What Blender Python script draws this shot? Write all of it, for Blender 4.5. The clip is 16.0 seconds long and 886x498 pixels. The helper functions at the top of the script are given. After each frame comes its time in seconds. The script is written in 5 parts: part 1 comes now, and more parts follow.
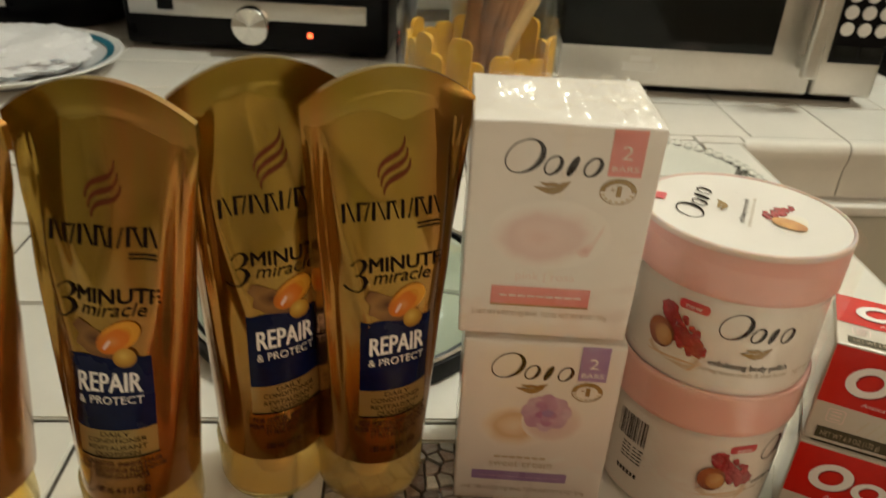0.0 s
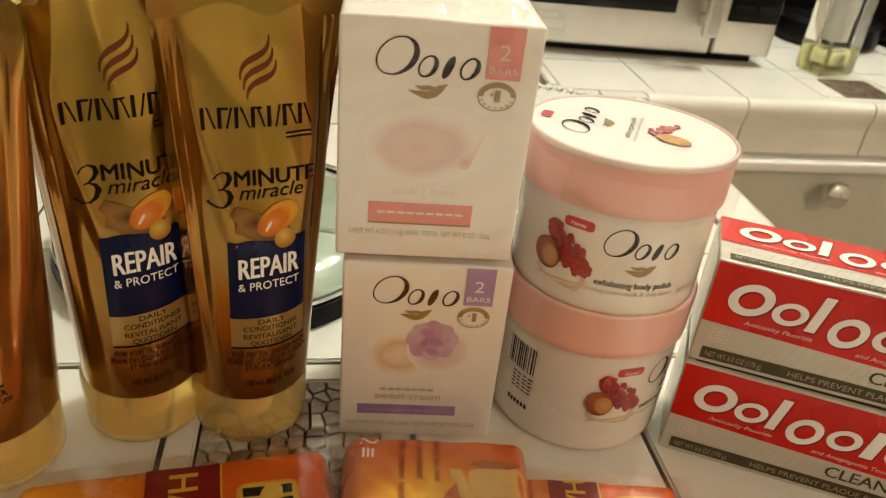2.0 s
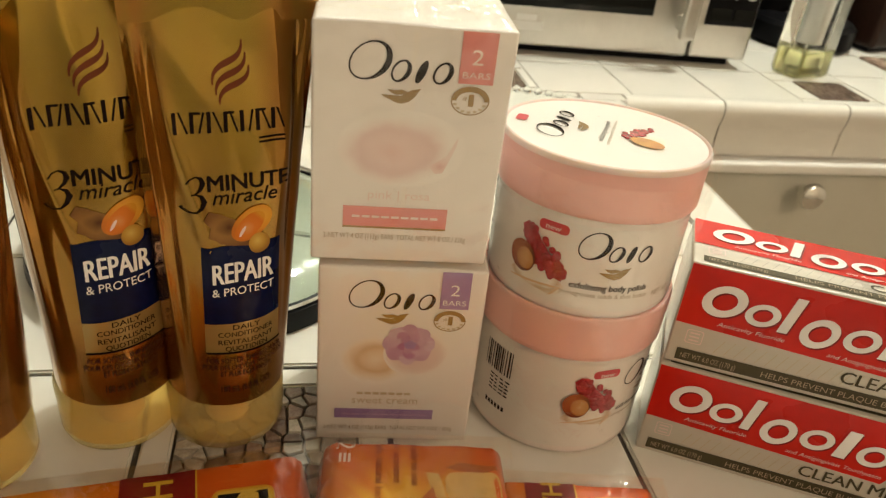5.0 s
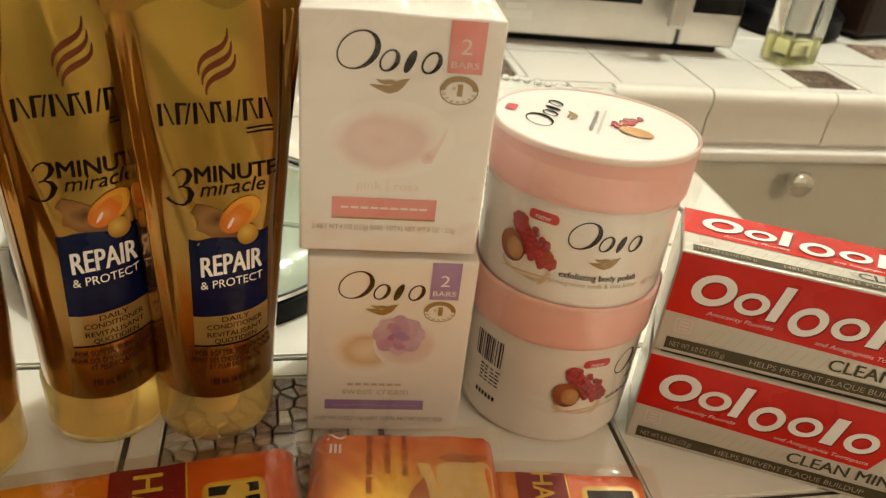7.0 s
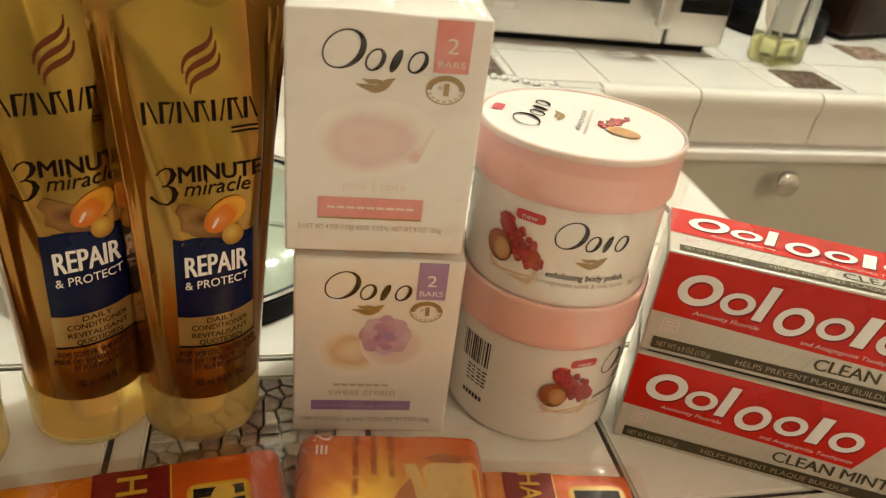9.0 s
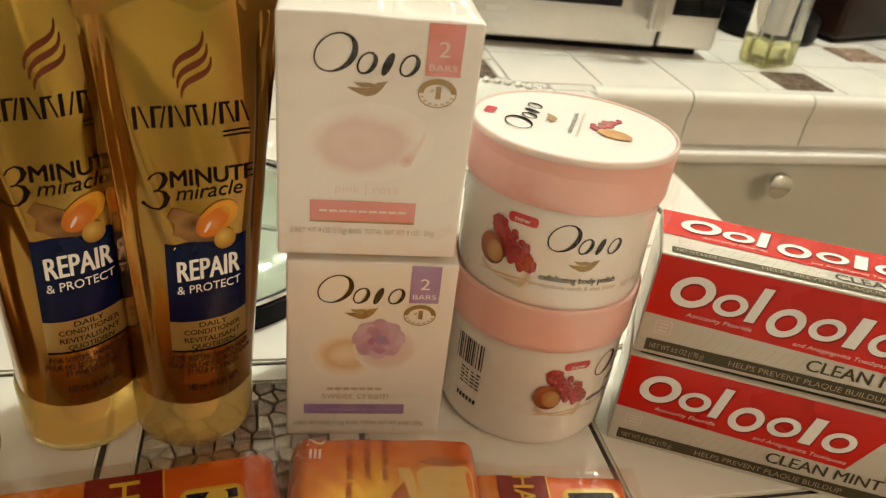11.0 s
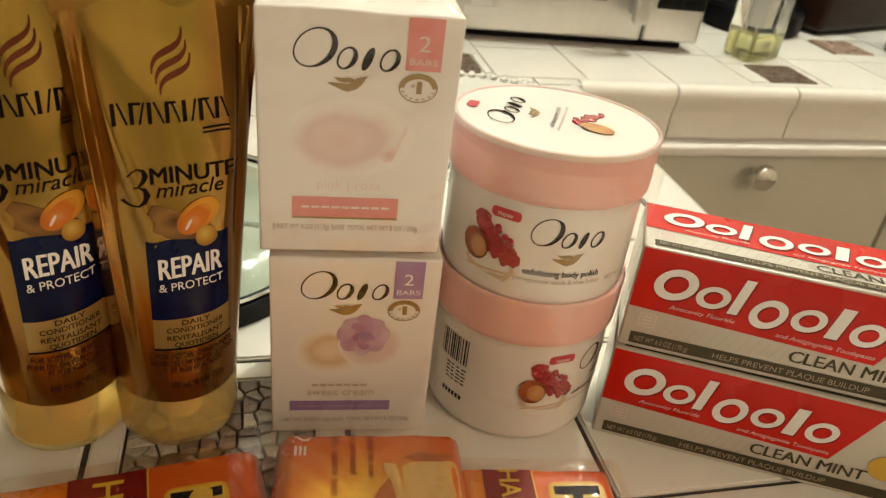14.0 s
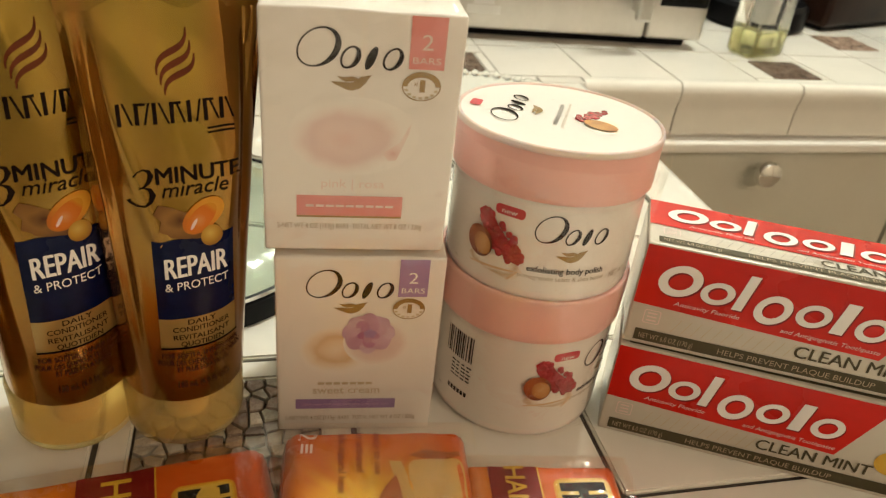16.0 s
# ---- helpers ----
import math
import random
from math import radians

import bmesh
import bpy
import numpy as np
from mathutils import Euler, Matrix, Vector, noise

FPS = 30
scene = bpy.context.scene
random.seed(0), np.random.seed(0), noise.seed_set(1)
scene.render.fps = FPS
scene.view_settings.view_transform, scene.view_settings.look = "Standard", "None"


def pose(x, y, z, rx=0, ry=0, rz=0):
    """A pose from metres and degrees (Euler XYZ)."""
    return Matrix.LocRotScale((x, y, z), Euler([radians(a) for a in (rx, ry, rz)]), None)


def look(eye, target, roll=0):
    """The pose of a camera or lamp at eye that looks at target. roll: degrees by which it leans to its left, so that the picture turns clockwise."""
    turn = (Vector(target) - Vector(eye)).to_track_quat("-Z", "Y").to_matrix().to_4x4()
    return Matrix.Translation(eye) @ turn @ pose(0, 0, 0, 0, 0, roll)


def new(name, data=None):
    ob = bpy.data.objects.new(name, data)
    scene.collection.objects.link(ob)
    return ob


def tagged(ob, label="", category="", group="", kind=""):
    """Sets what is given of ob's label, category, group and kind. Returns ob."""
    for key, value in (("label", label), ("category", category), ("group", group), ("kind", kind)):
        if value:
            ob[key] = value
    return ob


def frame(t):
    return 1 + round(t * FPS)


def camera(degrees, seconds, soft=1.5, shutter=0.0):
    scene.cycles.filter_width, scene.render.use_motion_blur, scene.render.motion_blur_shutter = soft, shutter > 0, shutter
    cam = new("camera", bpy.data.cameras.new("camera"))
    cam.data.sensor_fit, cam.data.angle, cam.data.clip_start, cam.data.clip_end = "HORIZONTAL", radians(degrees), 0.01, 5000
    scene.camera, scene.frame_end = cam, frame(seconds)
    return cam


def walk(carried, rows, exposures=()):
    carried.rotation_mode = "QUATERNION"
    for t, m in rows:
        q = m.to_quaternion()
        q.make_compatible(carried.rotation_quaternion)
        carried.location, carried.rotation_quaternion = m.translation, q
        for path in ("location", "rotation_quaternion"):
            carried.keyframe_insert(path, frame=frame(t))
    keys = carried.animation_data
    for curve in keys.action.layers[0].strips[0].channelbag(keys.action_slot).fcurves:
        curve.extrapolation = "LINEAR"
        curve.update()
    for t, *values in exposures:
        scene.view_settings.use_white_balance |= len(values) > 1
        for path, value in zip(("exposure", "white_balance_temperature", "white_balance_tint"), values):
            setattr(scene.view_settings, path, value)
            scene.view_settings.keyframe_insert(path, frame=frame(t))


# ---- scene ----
cam = camera(60.7, 16.0, soft=1.25, shutter=0.5)
cam.data.dof.use_dof, cam.data.dof.focus_distance, cam.data.dof.aperture_fstop = True, 0.31, 19.0

EXPOSURES = [(0, -0.58), (0.3, -0.44), (0.5, -0.22), (0.8, -0.09), (1.1, -0.06), (16, -0.07)]
PATH = [
    (0, (-0.04, -0.251, 0.275), (-0.07, 1.488, -0.714), 3.1),
    (0.5, (-0.025, -0.25, 0.254), (-0.014, 1.478, -0.753), 4.0),
    (1, (-0.021, -0.25, 0.25), (0.099, 1.468, -0.768), 5.5),
    (1.5, (-0.021, -0.248, 0.248), (0.14, 1.46, -0.78), 5.8),
    (2, (-0.021, -0.249, 0.248), (0.154, 1.46, -0.776), 6.0),
    (2.5, (-0.021, -0.249, 0.248), (0.163, 1.459, -0.777), 6.1),
    (3, (-0.021, -0.249, 0.249), (0.171, 1.463, -0.767), 6.4),
    (3.5, (-0.02, -0.249, 0.249), (0.182, 1.463, -0.764), 6.5),
    (6, (-0.018, -0.249, 0.249), (0.212, 1.453, -0.776), 6.4),
    (6.5, (-0.018, -0.248, 0.249), (0.221, 1.447, -0.785), 6.5),
    (7, (-0.018, -0.248, 0.249), (0.229, 1.444, -0.788), 6.6),
    (7.5, (-0.017, -0.248, 0.249), (0.232, 1.444, -0.788), 6.6),
    (8, (-0.017, -0.248, 0.249), (0.243, 1.441, -0.79), 6.8),
    (8.5, (-0.018, -0.247, 0.249), (0.253, 1.441, -0.789), 7.1),
    (9, (-0.017, -0.247, 0.249), (0.259, 1.441, -0.788), 7.1),
    (11.5, (-0.016, -0.247, 0.249), (0.281, 1.443, -0.778), 7.1),
    (12, (-0.015, -0.247, 0.249), (0.291, 1.439, -0.782), 7.2),
    (12.5, (-0.015, -0.247, 0.249), (0.299, 1.435, -0.786), 7.3),
    (13, (-0.015, -0.247, 0.249), (0.302, 1.433, -0.788), 7.3),
    (13.5, (-0.015, -0.247, 0.249), (0.305, 1.433, -0.788), 7.2),
    (14, (-0.014, -0.247, 0.249), (0.304, 1.434, -0.787), 7.0),
    (14.5, (-0.014, -0.248, 0.249), (0.298, 1.436, -0.784), 6.8),
    (15, (-0.014, -0.248, 0.249), (0.293, 1.438, -0.781), 6.6),
    (15.5, (-0.014, -0.248, 0.248), (0.292, 1.435, -0.788), 6.5),
    (16, (-0.014, -0.248, 0.249), (0.292, 1.434, -0.79), 6.4),
]
walk(cam, [(t, look(eye, target, roll)) for t, eye, target, roll in PATH], EXPOSURES)

# ---- light ----
world = bpy.data.worlds.new("room_world")
scene.world = world
world.use_nodes = True
world.node_tree.nodes["Background"].inputs[0].default_value = (1.0, 0.8, 0.6, 1)
world.node_tree.nodes["Background"].inputs[1].default_value = 0.02
WARM, SOFT = (0.98, 1.0, 0.86), (1.0, 0.745, 0.515)
BULBS = [(0.55, 0.62), (0.63, 0.66), (0.60, 0.57)]
BULB_Z = 1.38
for bx, by in BULBS:
    lamp = bpy.data.lights.new("bulb_light", "POINT")
    lamp.energy, lamp.shadow_soft_size, lamp.color = 16.6, 0.032, WARM
    new("bulb_light", lamp).location = (bx, by, BULB_Z)

# Unseen fill lamp added for the front faces; side chosen from the knob's shadow.
FRONT_FILL = (1.25, -1.45)
lamp = bpy.data.lights.new("front_fill_light", "POINT")
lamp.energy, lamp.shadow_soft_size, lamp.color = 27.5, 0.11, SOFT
new("front_fill_light", lamp).location = (*FRONT_FILL, 1.20)


# ---- materials ----
def mat(name, base, rough=0.5, metal=0.0, var=0.12, scale=40.0, bump=0.0, bump_scale=200.0, trans=0.0, ior=1.45,
        coat=0.0, sss=0.0, emit=0.0, spec=0.5, obj_random=0.0, base2=None, rough_var=0.08):
    m = bpy.data.materials.new(name)
    m.use_nodes = True
    nt = m.node_tree
    b = nt.nodes["Principled BSDF"]
    n, l = nt.nodes.new, nt.links.new
    b.inputs["Roughness"].default_value, b.inputs["Metallic"].default_value = rough, metal
    b.inputs["Transmission Weight"].default_value, b.inputs["IOR"].default_value = trans, ior
    b.inputs["Coat Weight"].default_value = coat
    b.inputs["Coat Roughness"].default_value = 0.08
    b.inputs["Specular IOR Level"].default_value = spec
    if sss:
        b.inputs["Subsurface Weight"].default_value = sss
        b.inputs["Subsurface Radius"].default_value = (1, 0.6, 0.4)
        b.inputs["Subsurface Scale"].default_value = 0.01
    tc = n("ShaderNodeTexCoord")
    a, c = n("ShaderNodeTexNoise"), n("ShaderNodeTexNoise")
    a.inputs["Scale"].default_value, c.inputs["Scale"].default_value = scale, scale * 9
    a.inputs["Detail"].default_value = 5
    l(tc.outputs["Object"], a.inputs["Vector"])
    l(tc.outputs["Object"], c.inputs["Vector"])
    add = n("ShaderNodeMath")
    add.operation = "MULTIPLY_ADD"
    l(c.outputs["Fac"], add.inputs[0])
    add.inputs[1].default_value = 0.35
    l(a.outputs["Fac"], add.inputs[2])
    ramp = n("ShaderNodeMapRange")
    ramp.inputs[1].default_value, ramp.inputs[2].default_value = 0.45, 0.95
    l(add.outputs[0], ramp.inputs[0])
    mix = n("ShaderNodeMix")
    mix.data_type = "RGBA"
    lo = base2 or tuple(x * (1 - var) for x in base)
    mix.inputs[6].default_value = (*lo, 1)
    mix.inputs[7].default_value = (*base, 1)
    l(ramp.outputs[0], mix.inputs[0])
    out = mix.outputs[2]
    if obj_random:
        oi = n("ShaderNodeObjectInfo")
        hsv = n("ShaderNodeHueSaturation")
        mr = n("ShaderNodeMapRange")
        mr.inputs[3].default_value, mr.inputs[4].default_value = 1 - obj_random, 1 + obj_random * 0.5
        l(oi.outputs["Random"], mr.inputs[0])
        l(mr.outputs[0], hsv.inputs["Value"])
        l(out, hsv.inputs["Color"])
        out = hsv.outputs[0]
    l(out, b.inputs["Base Color"])
    rr = n("ShaderNodeMapRange")
    rr.inputs[3].default_value, rr.inputs[4].default_value = max(0, rough - rough_var), min(1, rough + rough_var)
    l(a.outputs["Fac"], rr.inputs[0])
    l(rr.outputs[0], b.inputs["Roughness"])
    if bump:
        d = n("ShaderNodeTexNoise")
        d.inputs["Scale"].default_value = bump_scale
        d.inputs["Detail"].default_value = 3
        l(tc.outputs["Object"], d.inputs["Vector"])
        bp = n("ShaderNodeBump")
        bp.inputs["Strength"].default_value = bump
        bp.inputs["Distance"].default_value = 0.002
        l(d.outputs["Fac"], bp.inputs["Height"])
        l(bp.outputs[0], b.inputs["Normal"])
    if emit:
        b.inputs["Emission Color"].default_value = (*base, 1)
        b.inputs["Emission Strength"].default_value = emit
    return m


M_TILE = mat("white_glazed_tile", (0.80, 0.78, 0.72), 0.14, var=0.06, scale=14, bump=0.05, bump_scale=25, obj_random=0.05)
M_GROUT = mat("dark_grout", (0.10, 0.085, 0.07), 0.9, var=0.5, scale=60, bump=0.5, bump_scale=900)
M_STONE = mat("mosaic_pebble", (0.62, 0.58, 0.49), 0.12, var=0.6, scale=90, bump=0.35, bump_scale=400, obj_random=0.45, base2=(0.34, 0.30, 0.24))
M_STONE_B = mat("mosaic_brown_pebble", (0.40, 0.31, 0.24), 0.14, var=0.6, scale=90, bump=0.35, bump_scale=400, obj_random=0.45, base2=(0.20, 0.12, 0.09))
M_WALL = mat("painted_wall", (0.74, 0.70, 0.62), 0.8, var=0.06, scale=6, bump=0.1, bump_scale=180)
M_CEIL = mat("ceiling_paint", (0.8, 0.78, 0.74), 0.9, var=0.04, scale=6, bump=0.2, bump_scale=120)
M_FLOOR = mat("floor_vinyl", (0.38, 0.31, 0.24), 0.45, var=0.3, scale=9, bump=0.05)
M_CAB = mat("cabinet_paint", (0.56, 0.54, 0.46), 0.4, var=0.06, scale=12, bump=0.06, bump_scale=90)
M_CABW = mat("white_painted_strip", (0.84, 0.83, 0.79), 0.35, var=0.05, scale=20)
M_STEEL = mat("brushed_steel", (0.62, 0.60, 0.56), 0.34, 1.0, var=0.12, scale=18, bump=0.03, bump_scale=400)
M_CHROME = mat("chrome", (0.8, 0.79, 0.76), 0.12, 1.0, var=0.05, scale=30)
M_BLACK = mat("black_plastic", (0.005, 0.005, 0.006), 0.3, var=0.3, scale=30, bump=0.03, spec=0.12)
M_BLACKGLASS = mat("black_glass", (0.008, 0.009, 0.008), 0.07, var=0.2, scale=8, spec=0.2)
M_WHITEBTN = mat("pale_button", (0.72, 0.72, 0.70), 0.4, var=0.05)
M_DARKBOX = mat("dark_box_brown", (0.014, 0.007, 0.005), 0.4, var=0.5, scale=14, bump=0.05, bump_scale=120, base2=(0.030, 0.013, 0.008), spec=0.2)
M_LED = mat("red_led", (1.0, 0.10, 0.03), 0.4, emit=6.0)
M_GLASS = mat("clear_glass", (0.95, 0.97, 0.95), 0.03, var=0.02, scale=8, trans=1.0, ior=1.45, rough_var=0.02)
M_GLASSG = mat("greenish_glass", (0.62, 0.68, 0.58), 0.06, var=0.08, scale=20, trans=0.9, ior=1.3, rough_var=0.03)


def film(name, clear, gloss, rough, bump, scale):
    """Thin clear plastic film: lets the view through, dimmed a little, and catches the lamps on its wrinkles."""
    m = bpy.data.materials.new(name)
    m.use_nodes = True
    nt = m.node_tree
    n, l = nt.nodes.new, nt.links.new
    nt.nodes.remove(nt.nodes["Principled BSDF"])
    tr, gl, add = n("ShaderNodeBsdfTransparent"), n("ShaderNodeBsdfGlossy"), n("ShaderNodeAddShader")
    tr.inputs[0].default_value = (clear, clear * 0.99, clear * 0.97, 1)
    gl.inputs[0].default_value = (gloss, gloss, gloss, 1)
    gl.inputs["Roughness"].default_value = rough
    tc, ns, bp = n("ShaderNodeTexCoord"), n("ShaderNodeTexNoise"), n("ShaderNodeBump")
    ns.inputs["Scale"].default_value, ns.inputs["Detail"].default_value = scale, 3
    bp.inputs["Strength"].default_value, bp.inputs["Distance"].default_value = bump, 0.004
    l(tc.outputs["Object"], ns.inputs["Vector"])
    l(ns.outputs["Fac"], bp.inputs["Height"])
    l(bp.outputs[0], gl.inputs["Normal"])
    l(tr.outputs[0], add.inputs[0])
    l(gl.outputs[0], add.inputs[1])
    l(add.outputs[0], nt.nodes["Material Output"].inputs[0])
    return m


M_FILM = film("clear_plastic_film", 0.94, 0.075, 0.10, 0.5, 70)
M_CRISP = film("crinkled_plastic_film", 0.93, 0.09, 0.15, 0.10, 60)
M_CARTON = mat("white_carton", (0.82, 0.79, 0.76), 0.36, var=0.05, scale=25, bump=0.12, bump_scale=55, coat=0.55)
M_CARTONE = mat("cream_carton", (0.83, 0.79, 0.74), 0.36, var=0.05, scale=25, bump=0.12, bump_scale=55, coat=0.55)
M_INK = mat("dark_brown_ink", (0.012, 0.006, 0.004), 0.55, var=0.2, spec=0.06)
M_GOLDINK = mat("gold_ink", (0.36, 0.22, 0.06), 0.32, 0.25, var=0.25, scale=150, coat=0.4)
M_PALEGOLD = mat("pale_gold_ink", (0.60, 0.50, 0.34), 0.4, 0.1, var=0.15, scale=200, coat=0.4)
M_PINK = mat("coral_pink_ink", (0.74, 0.24, 0.22), 0.38, var=0.08, scale=60, coat=0.5)
M_PINKPALE = mat("pale_pink_ink", (0.80, 0.64, 0.60), 0.4, var=0.06, scale=60, coat=0.5)
M_SWIRL = [mat("cream_swirl_ink", (0.80 - 0.022 * k, 0.73 - 0.058 * k, 0.65 - 0.088 * k), 0.38, var=0.05, scale=90, coat=0.5) for k in range(5)]
M_PURPLE = mat("lilac_ink", (0.35, 0.22, 0.46), 0.38, var=0.10, scale=60, coat=0.5)
M_FLOWER = [mat("lilac_petal_ink", (0.66 - 0.050 * k, 0.47 - 0.075 * k, 0.60 - 0.060 * k), 0.36, var=0.22, scale=200, coat=0.5) for k in range(6)]
M_WARMPIC = mat("light_amber_picture_ink", (0.68, 0.43, 0.13), 0.3, var=0.3, scale=50, coat=0.4)
M_DEEPOR = mat("deep_orange_ink", (0.45, 0.12, 0.015), 0.3, var=0.3, scale=50, coat=0.6)
M_PETAL = mat("lilac_petal_ink", (0.56, 0.36, 0.60), 0.38, var=0.35, scale=220, coat=0.5)
M_WHITEINK = mat("white_ink", (0.86, 0.84, 0.82), 0.38, var=0.03, coat=0.4)
M_GREYINK = mat("grey_ink", (0.42, 0.38, 0.34), 0.45, var=0.1)
M_TANINK = mat("tan_ink", (0.42, 0.33, 0.22), 0.45, var=0.1, coat=0.4)


def tube_material():
    """Gold pearl plastic that runs to amber towards the cap; its vertical streaks imitate reflections."""
    m = mat("gold_pearl_plastic", (0.5, 0.3, 0.08), 0.21, 0.86, var=0.2, scale=22, bump=0.05, bump_scale=30, coat=0.5)
    nt = m.node_tree
    n, l = nt.nodes.new, nt.links.new
    b = nt.nodes["Principled BSDF"]
    tc, sep = n("ShaderNodeTexCoord"), n("ShaderNodeSeparateXYZ")
    l(tc.outputs["Object"], sep.inputs[0])
    mp = n("ShaderNodeMapping")
    mp.inputs["Scale"].default_value = (1.0, 1.0, 0.07)
    l(tc.outputs["Object"], mp.inputs[0])
    ns = n("ShaderNodeTexNoise")
    ns.inputs["Scale"].default_value, ns.inputs["Detail"].default_value = 75, 4
    l(mp.outputs[0], ns.inputs["Vector"])
    fac = n("ShaderNodeMapRange")
    fac.inputs[1].default_value, fac.inputs[2].default_value = 0.03, 0.19
    l(sep.outputs["Z"], fac.inputs[0])
    mixf = n("ShaderNodeMath")
    mixf.operation = "MULTIPLY_ADD"
    l(ns.outputs["Fac"], mixf.inputs[0])
    mixf.inputs[1].default_value = 0.7
    l(fac.outputs[0], mixf.inputs[2])
    sub = n("ShaderNodeMath")
    sub.operation = "SUBTRACT"
    l(mixf.outputs[0], sub.inputs[0])
    sub.inputs[1].default_value = 0.35
    mix = n("ShaderNodeMix")
    mix.data_type = "RGBA"
    # amber end raised in tone to make up for weak light low down
    mix.inputs[6].default_value = (0.32, 0.142, 0.018, 1)
    mix.inputs[7].default_value = (0.315, 0.208, 0.022, 1)
    l(sub.outputs[0], mix.inputs[0])
    # orange tint on both flanks in upright streaks: print, with reflections put into the colour
    wide = n("ShaderNodeMath")
    wide.operation = "ABSOLUTE"
    l(sep.outputs["X"], wide.inputs[0])
    side = n("ShaderNodeMapRange")
    side.inputs[1].default_value, side.inputs[2].default_value = 0.012, 0.026
    l(wide.outputs[0], side.inputs[0])
    streak = n("ShaderNodeMapRange")
    streak.inputs[1].default_value, streak.inputs[2].default_value = 0.36, 0.60
    l(ns.outputs["Fac"], streak.inputs[0])
    both = n("ShaderNodeMath")
    both.operation = "MULTIPLY"
    l(side.outputs[0], both.inputs[0])
    l(streak.outputs[0], both.inputs[1])
    tint = n("ShaderNodeMix")
    tint.data_type = "RGBA"
    tint.inputs[7].default_value = (0.41, 0.155, 0.025, 1)
    l(both.outputs[0], tint.inputs[0])
    l(mix.outputs[2], tint.inputs[6])
    l(tint.outputs[2], b.inputs["Base Color"])
    return m


M_TUBE = tube_material()


def glow_print(name, centre, size, stops, rays, uneven):
    """A glossy printed sunburst: rings of colour round a point of the object, broken up along rays."""
    m = mat(name, stops[0][1], 0.28, bump=0.1, bump_scale=40, coat=0.5)
    nt = m.node_tree
    n, l = nt.nodes.new, nt.links.new
    tc, mp, sep = n("ShaderNodeTexCoord"), n("ShaderNodeMapping"), n("ShaderNodeSeparateXYZ")
    mp.vector_type = "TEXTURE"
    mp.inputs["Location"].default_value = centre
    mp.inputs["Scale"].default_value = size
    l(tc.outputs["Object"], mp.inputs[0])
    l(mp.outputs[0], sep.inputs[0])
    flat = n("ShaderNodeCombineXYZ")
    l(sep.outputs["X"], flat.inputs[0])
    l(sep.outputs["Y"], flat.inputs[1])
    ln = n("ShaderNodeVectorMath")
    ln.operation = "LENGTH"
    l(flat.outputs[0], ln.inputs[0])
    ang = n("ShaderNodeMath")
    ang.operation = "ARCTAN2"
    l(sep.outputs["Y"], ang.inputs[0])
    l(sep.outputs["X"], ang.inputs[1])
    ns = n("ShaderNodeTexNoise")
    ns.noise_dimensions = "1D"
    ns.inputs["Scale"].default_value, ns.inputs["Detail"].default_value = rays, 3
    l(ang.outputs[0], ns.inputs["W"])
    add = n("ShaderNodeMath")
    add.operation = "MULTIPLY_ADD"
    l(ns.outputs["Fac"], add.inputs[0])
    add.inputs[1].default_value = uneven
    l(ln.outputs["Value"], add.inputs[2])
    off = n("ShaderNodeMath")
    off.operation = "SUBTRACT"
    l(add.outputs[0], off.inputs[0])
    off.inputs[1].default_value = uneven / 2
    cr = n("ShaderNodeValToRGB")
    els = cr.color_ramp.elements
    els[0].position, els[0].color = stops[0][0], (*stops[0][1], 1)
    els[1].position, els[1].color = stops[-1][0], (*stops[-1][1], 1)
    for p, c in stops[1:-1]:
        els.new(p).color = (*c, 1)
    l(off.outputs[0], cr.inputs[0])
    l(cr.outputs[0], nt.nodes["Principled BSDF"].inputs["Base Color"])
    return m


def soft_print(name, centre, size, stops, uneven=0.25, grain=90.0):
    """A printed picture whose colours run softly outwards from a point of the object."""
    m = mat(name, stops[0][1], 0.4, coat=0.12, spec=0.25)
    nt = m.node_tree
    n, l = nt.nodes.new, nt.links.new
    tc, mp, ln = n("ShaderNodeTexCoord"), n("ShaderNodeMapping"), n("ShaderNodeVectorMath")
    mp.vector_type = "TEXTURE"
    mp.inputs["Location"].default_value = centre
    mp.inputs["Scale"].default_value = size
    ln.operation = "LENGTH"
    l(tc.outputs["Object"], mp.inputs[0])
    l(mp.outputs[0], ln.inputs[0])
    ns = n("ShaderNodeTexNoise")
    ns.inputs["Scale"].default_value, ns.inputs["Detail"].default_value = grain, 2
    l(tc.outputs["Object"], ns.inputs["Vector"])
    add = n("ShaderNodeMath")
    add.operation = "MULTIPLY_ADD"
    l(ns.outputs["Fac"], add.inputs[0])
    add.inputs[1].default_value = uneven
    l(ln.outputs["Value"], add.inputs[2])
    off = n("ShaderNodeMath")
    off.operation = "SUBTRACT"
    l(add.outputs[0], off.inputs[0])
    off.inputs[1].default_value = uneven / 2
    cr = n("ShaderNodeValToRGB")
    els = cr.color_ramp.elements
    els[0].position, els[0].color = stops[0][0], (*stops[0][1], 1)
    els[1].position, els[1].color = stops[-1][0], (*stops[-1][1], 1)
    for p, c in stops[1:-1]:
        els.new(p).color = (*c, 1)
    l(off.outputs[0], cr.inputs[0])
    l(cr.outputs[0], nt.nodes["Principled BSDF"].inputs["Base Color"])
    return m


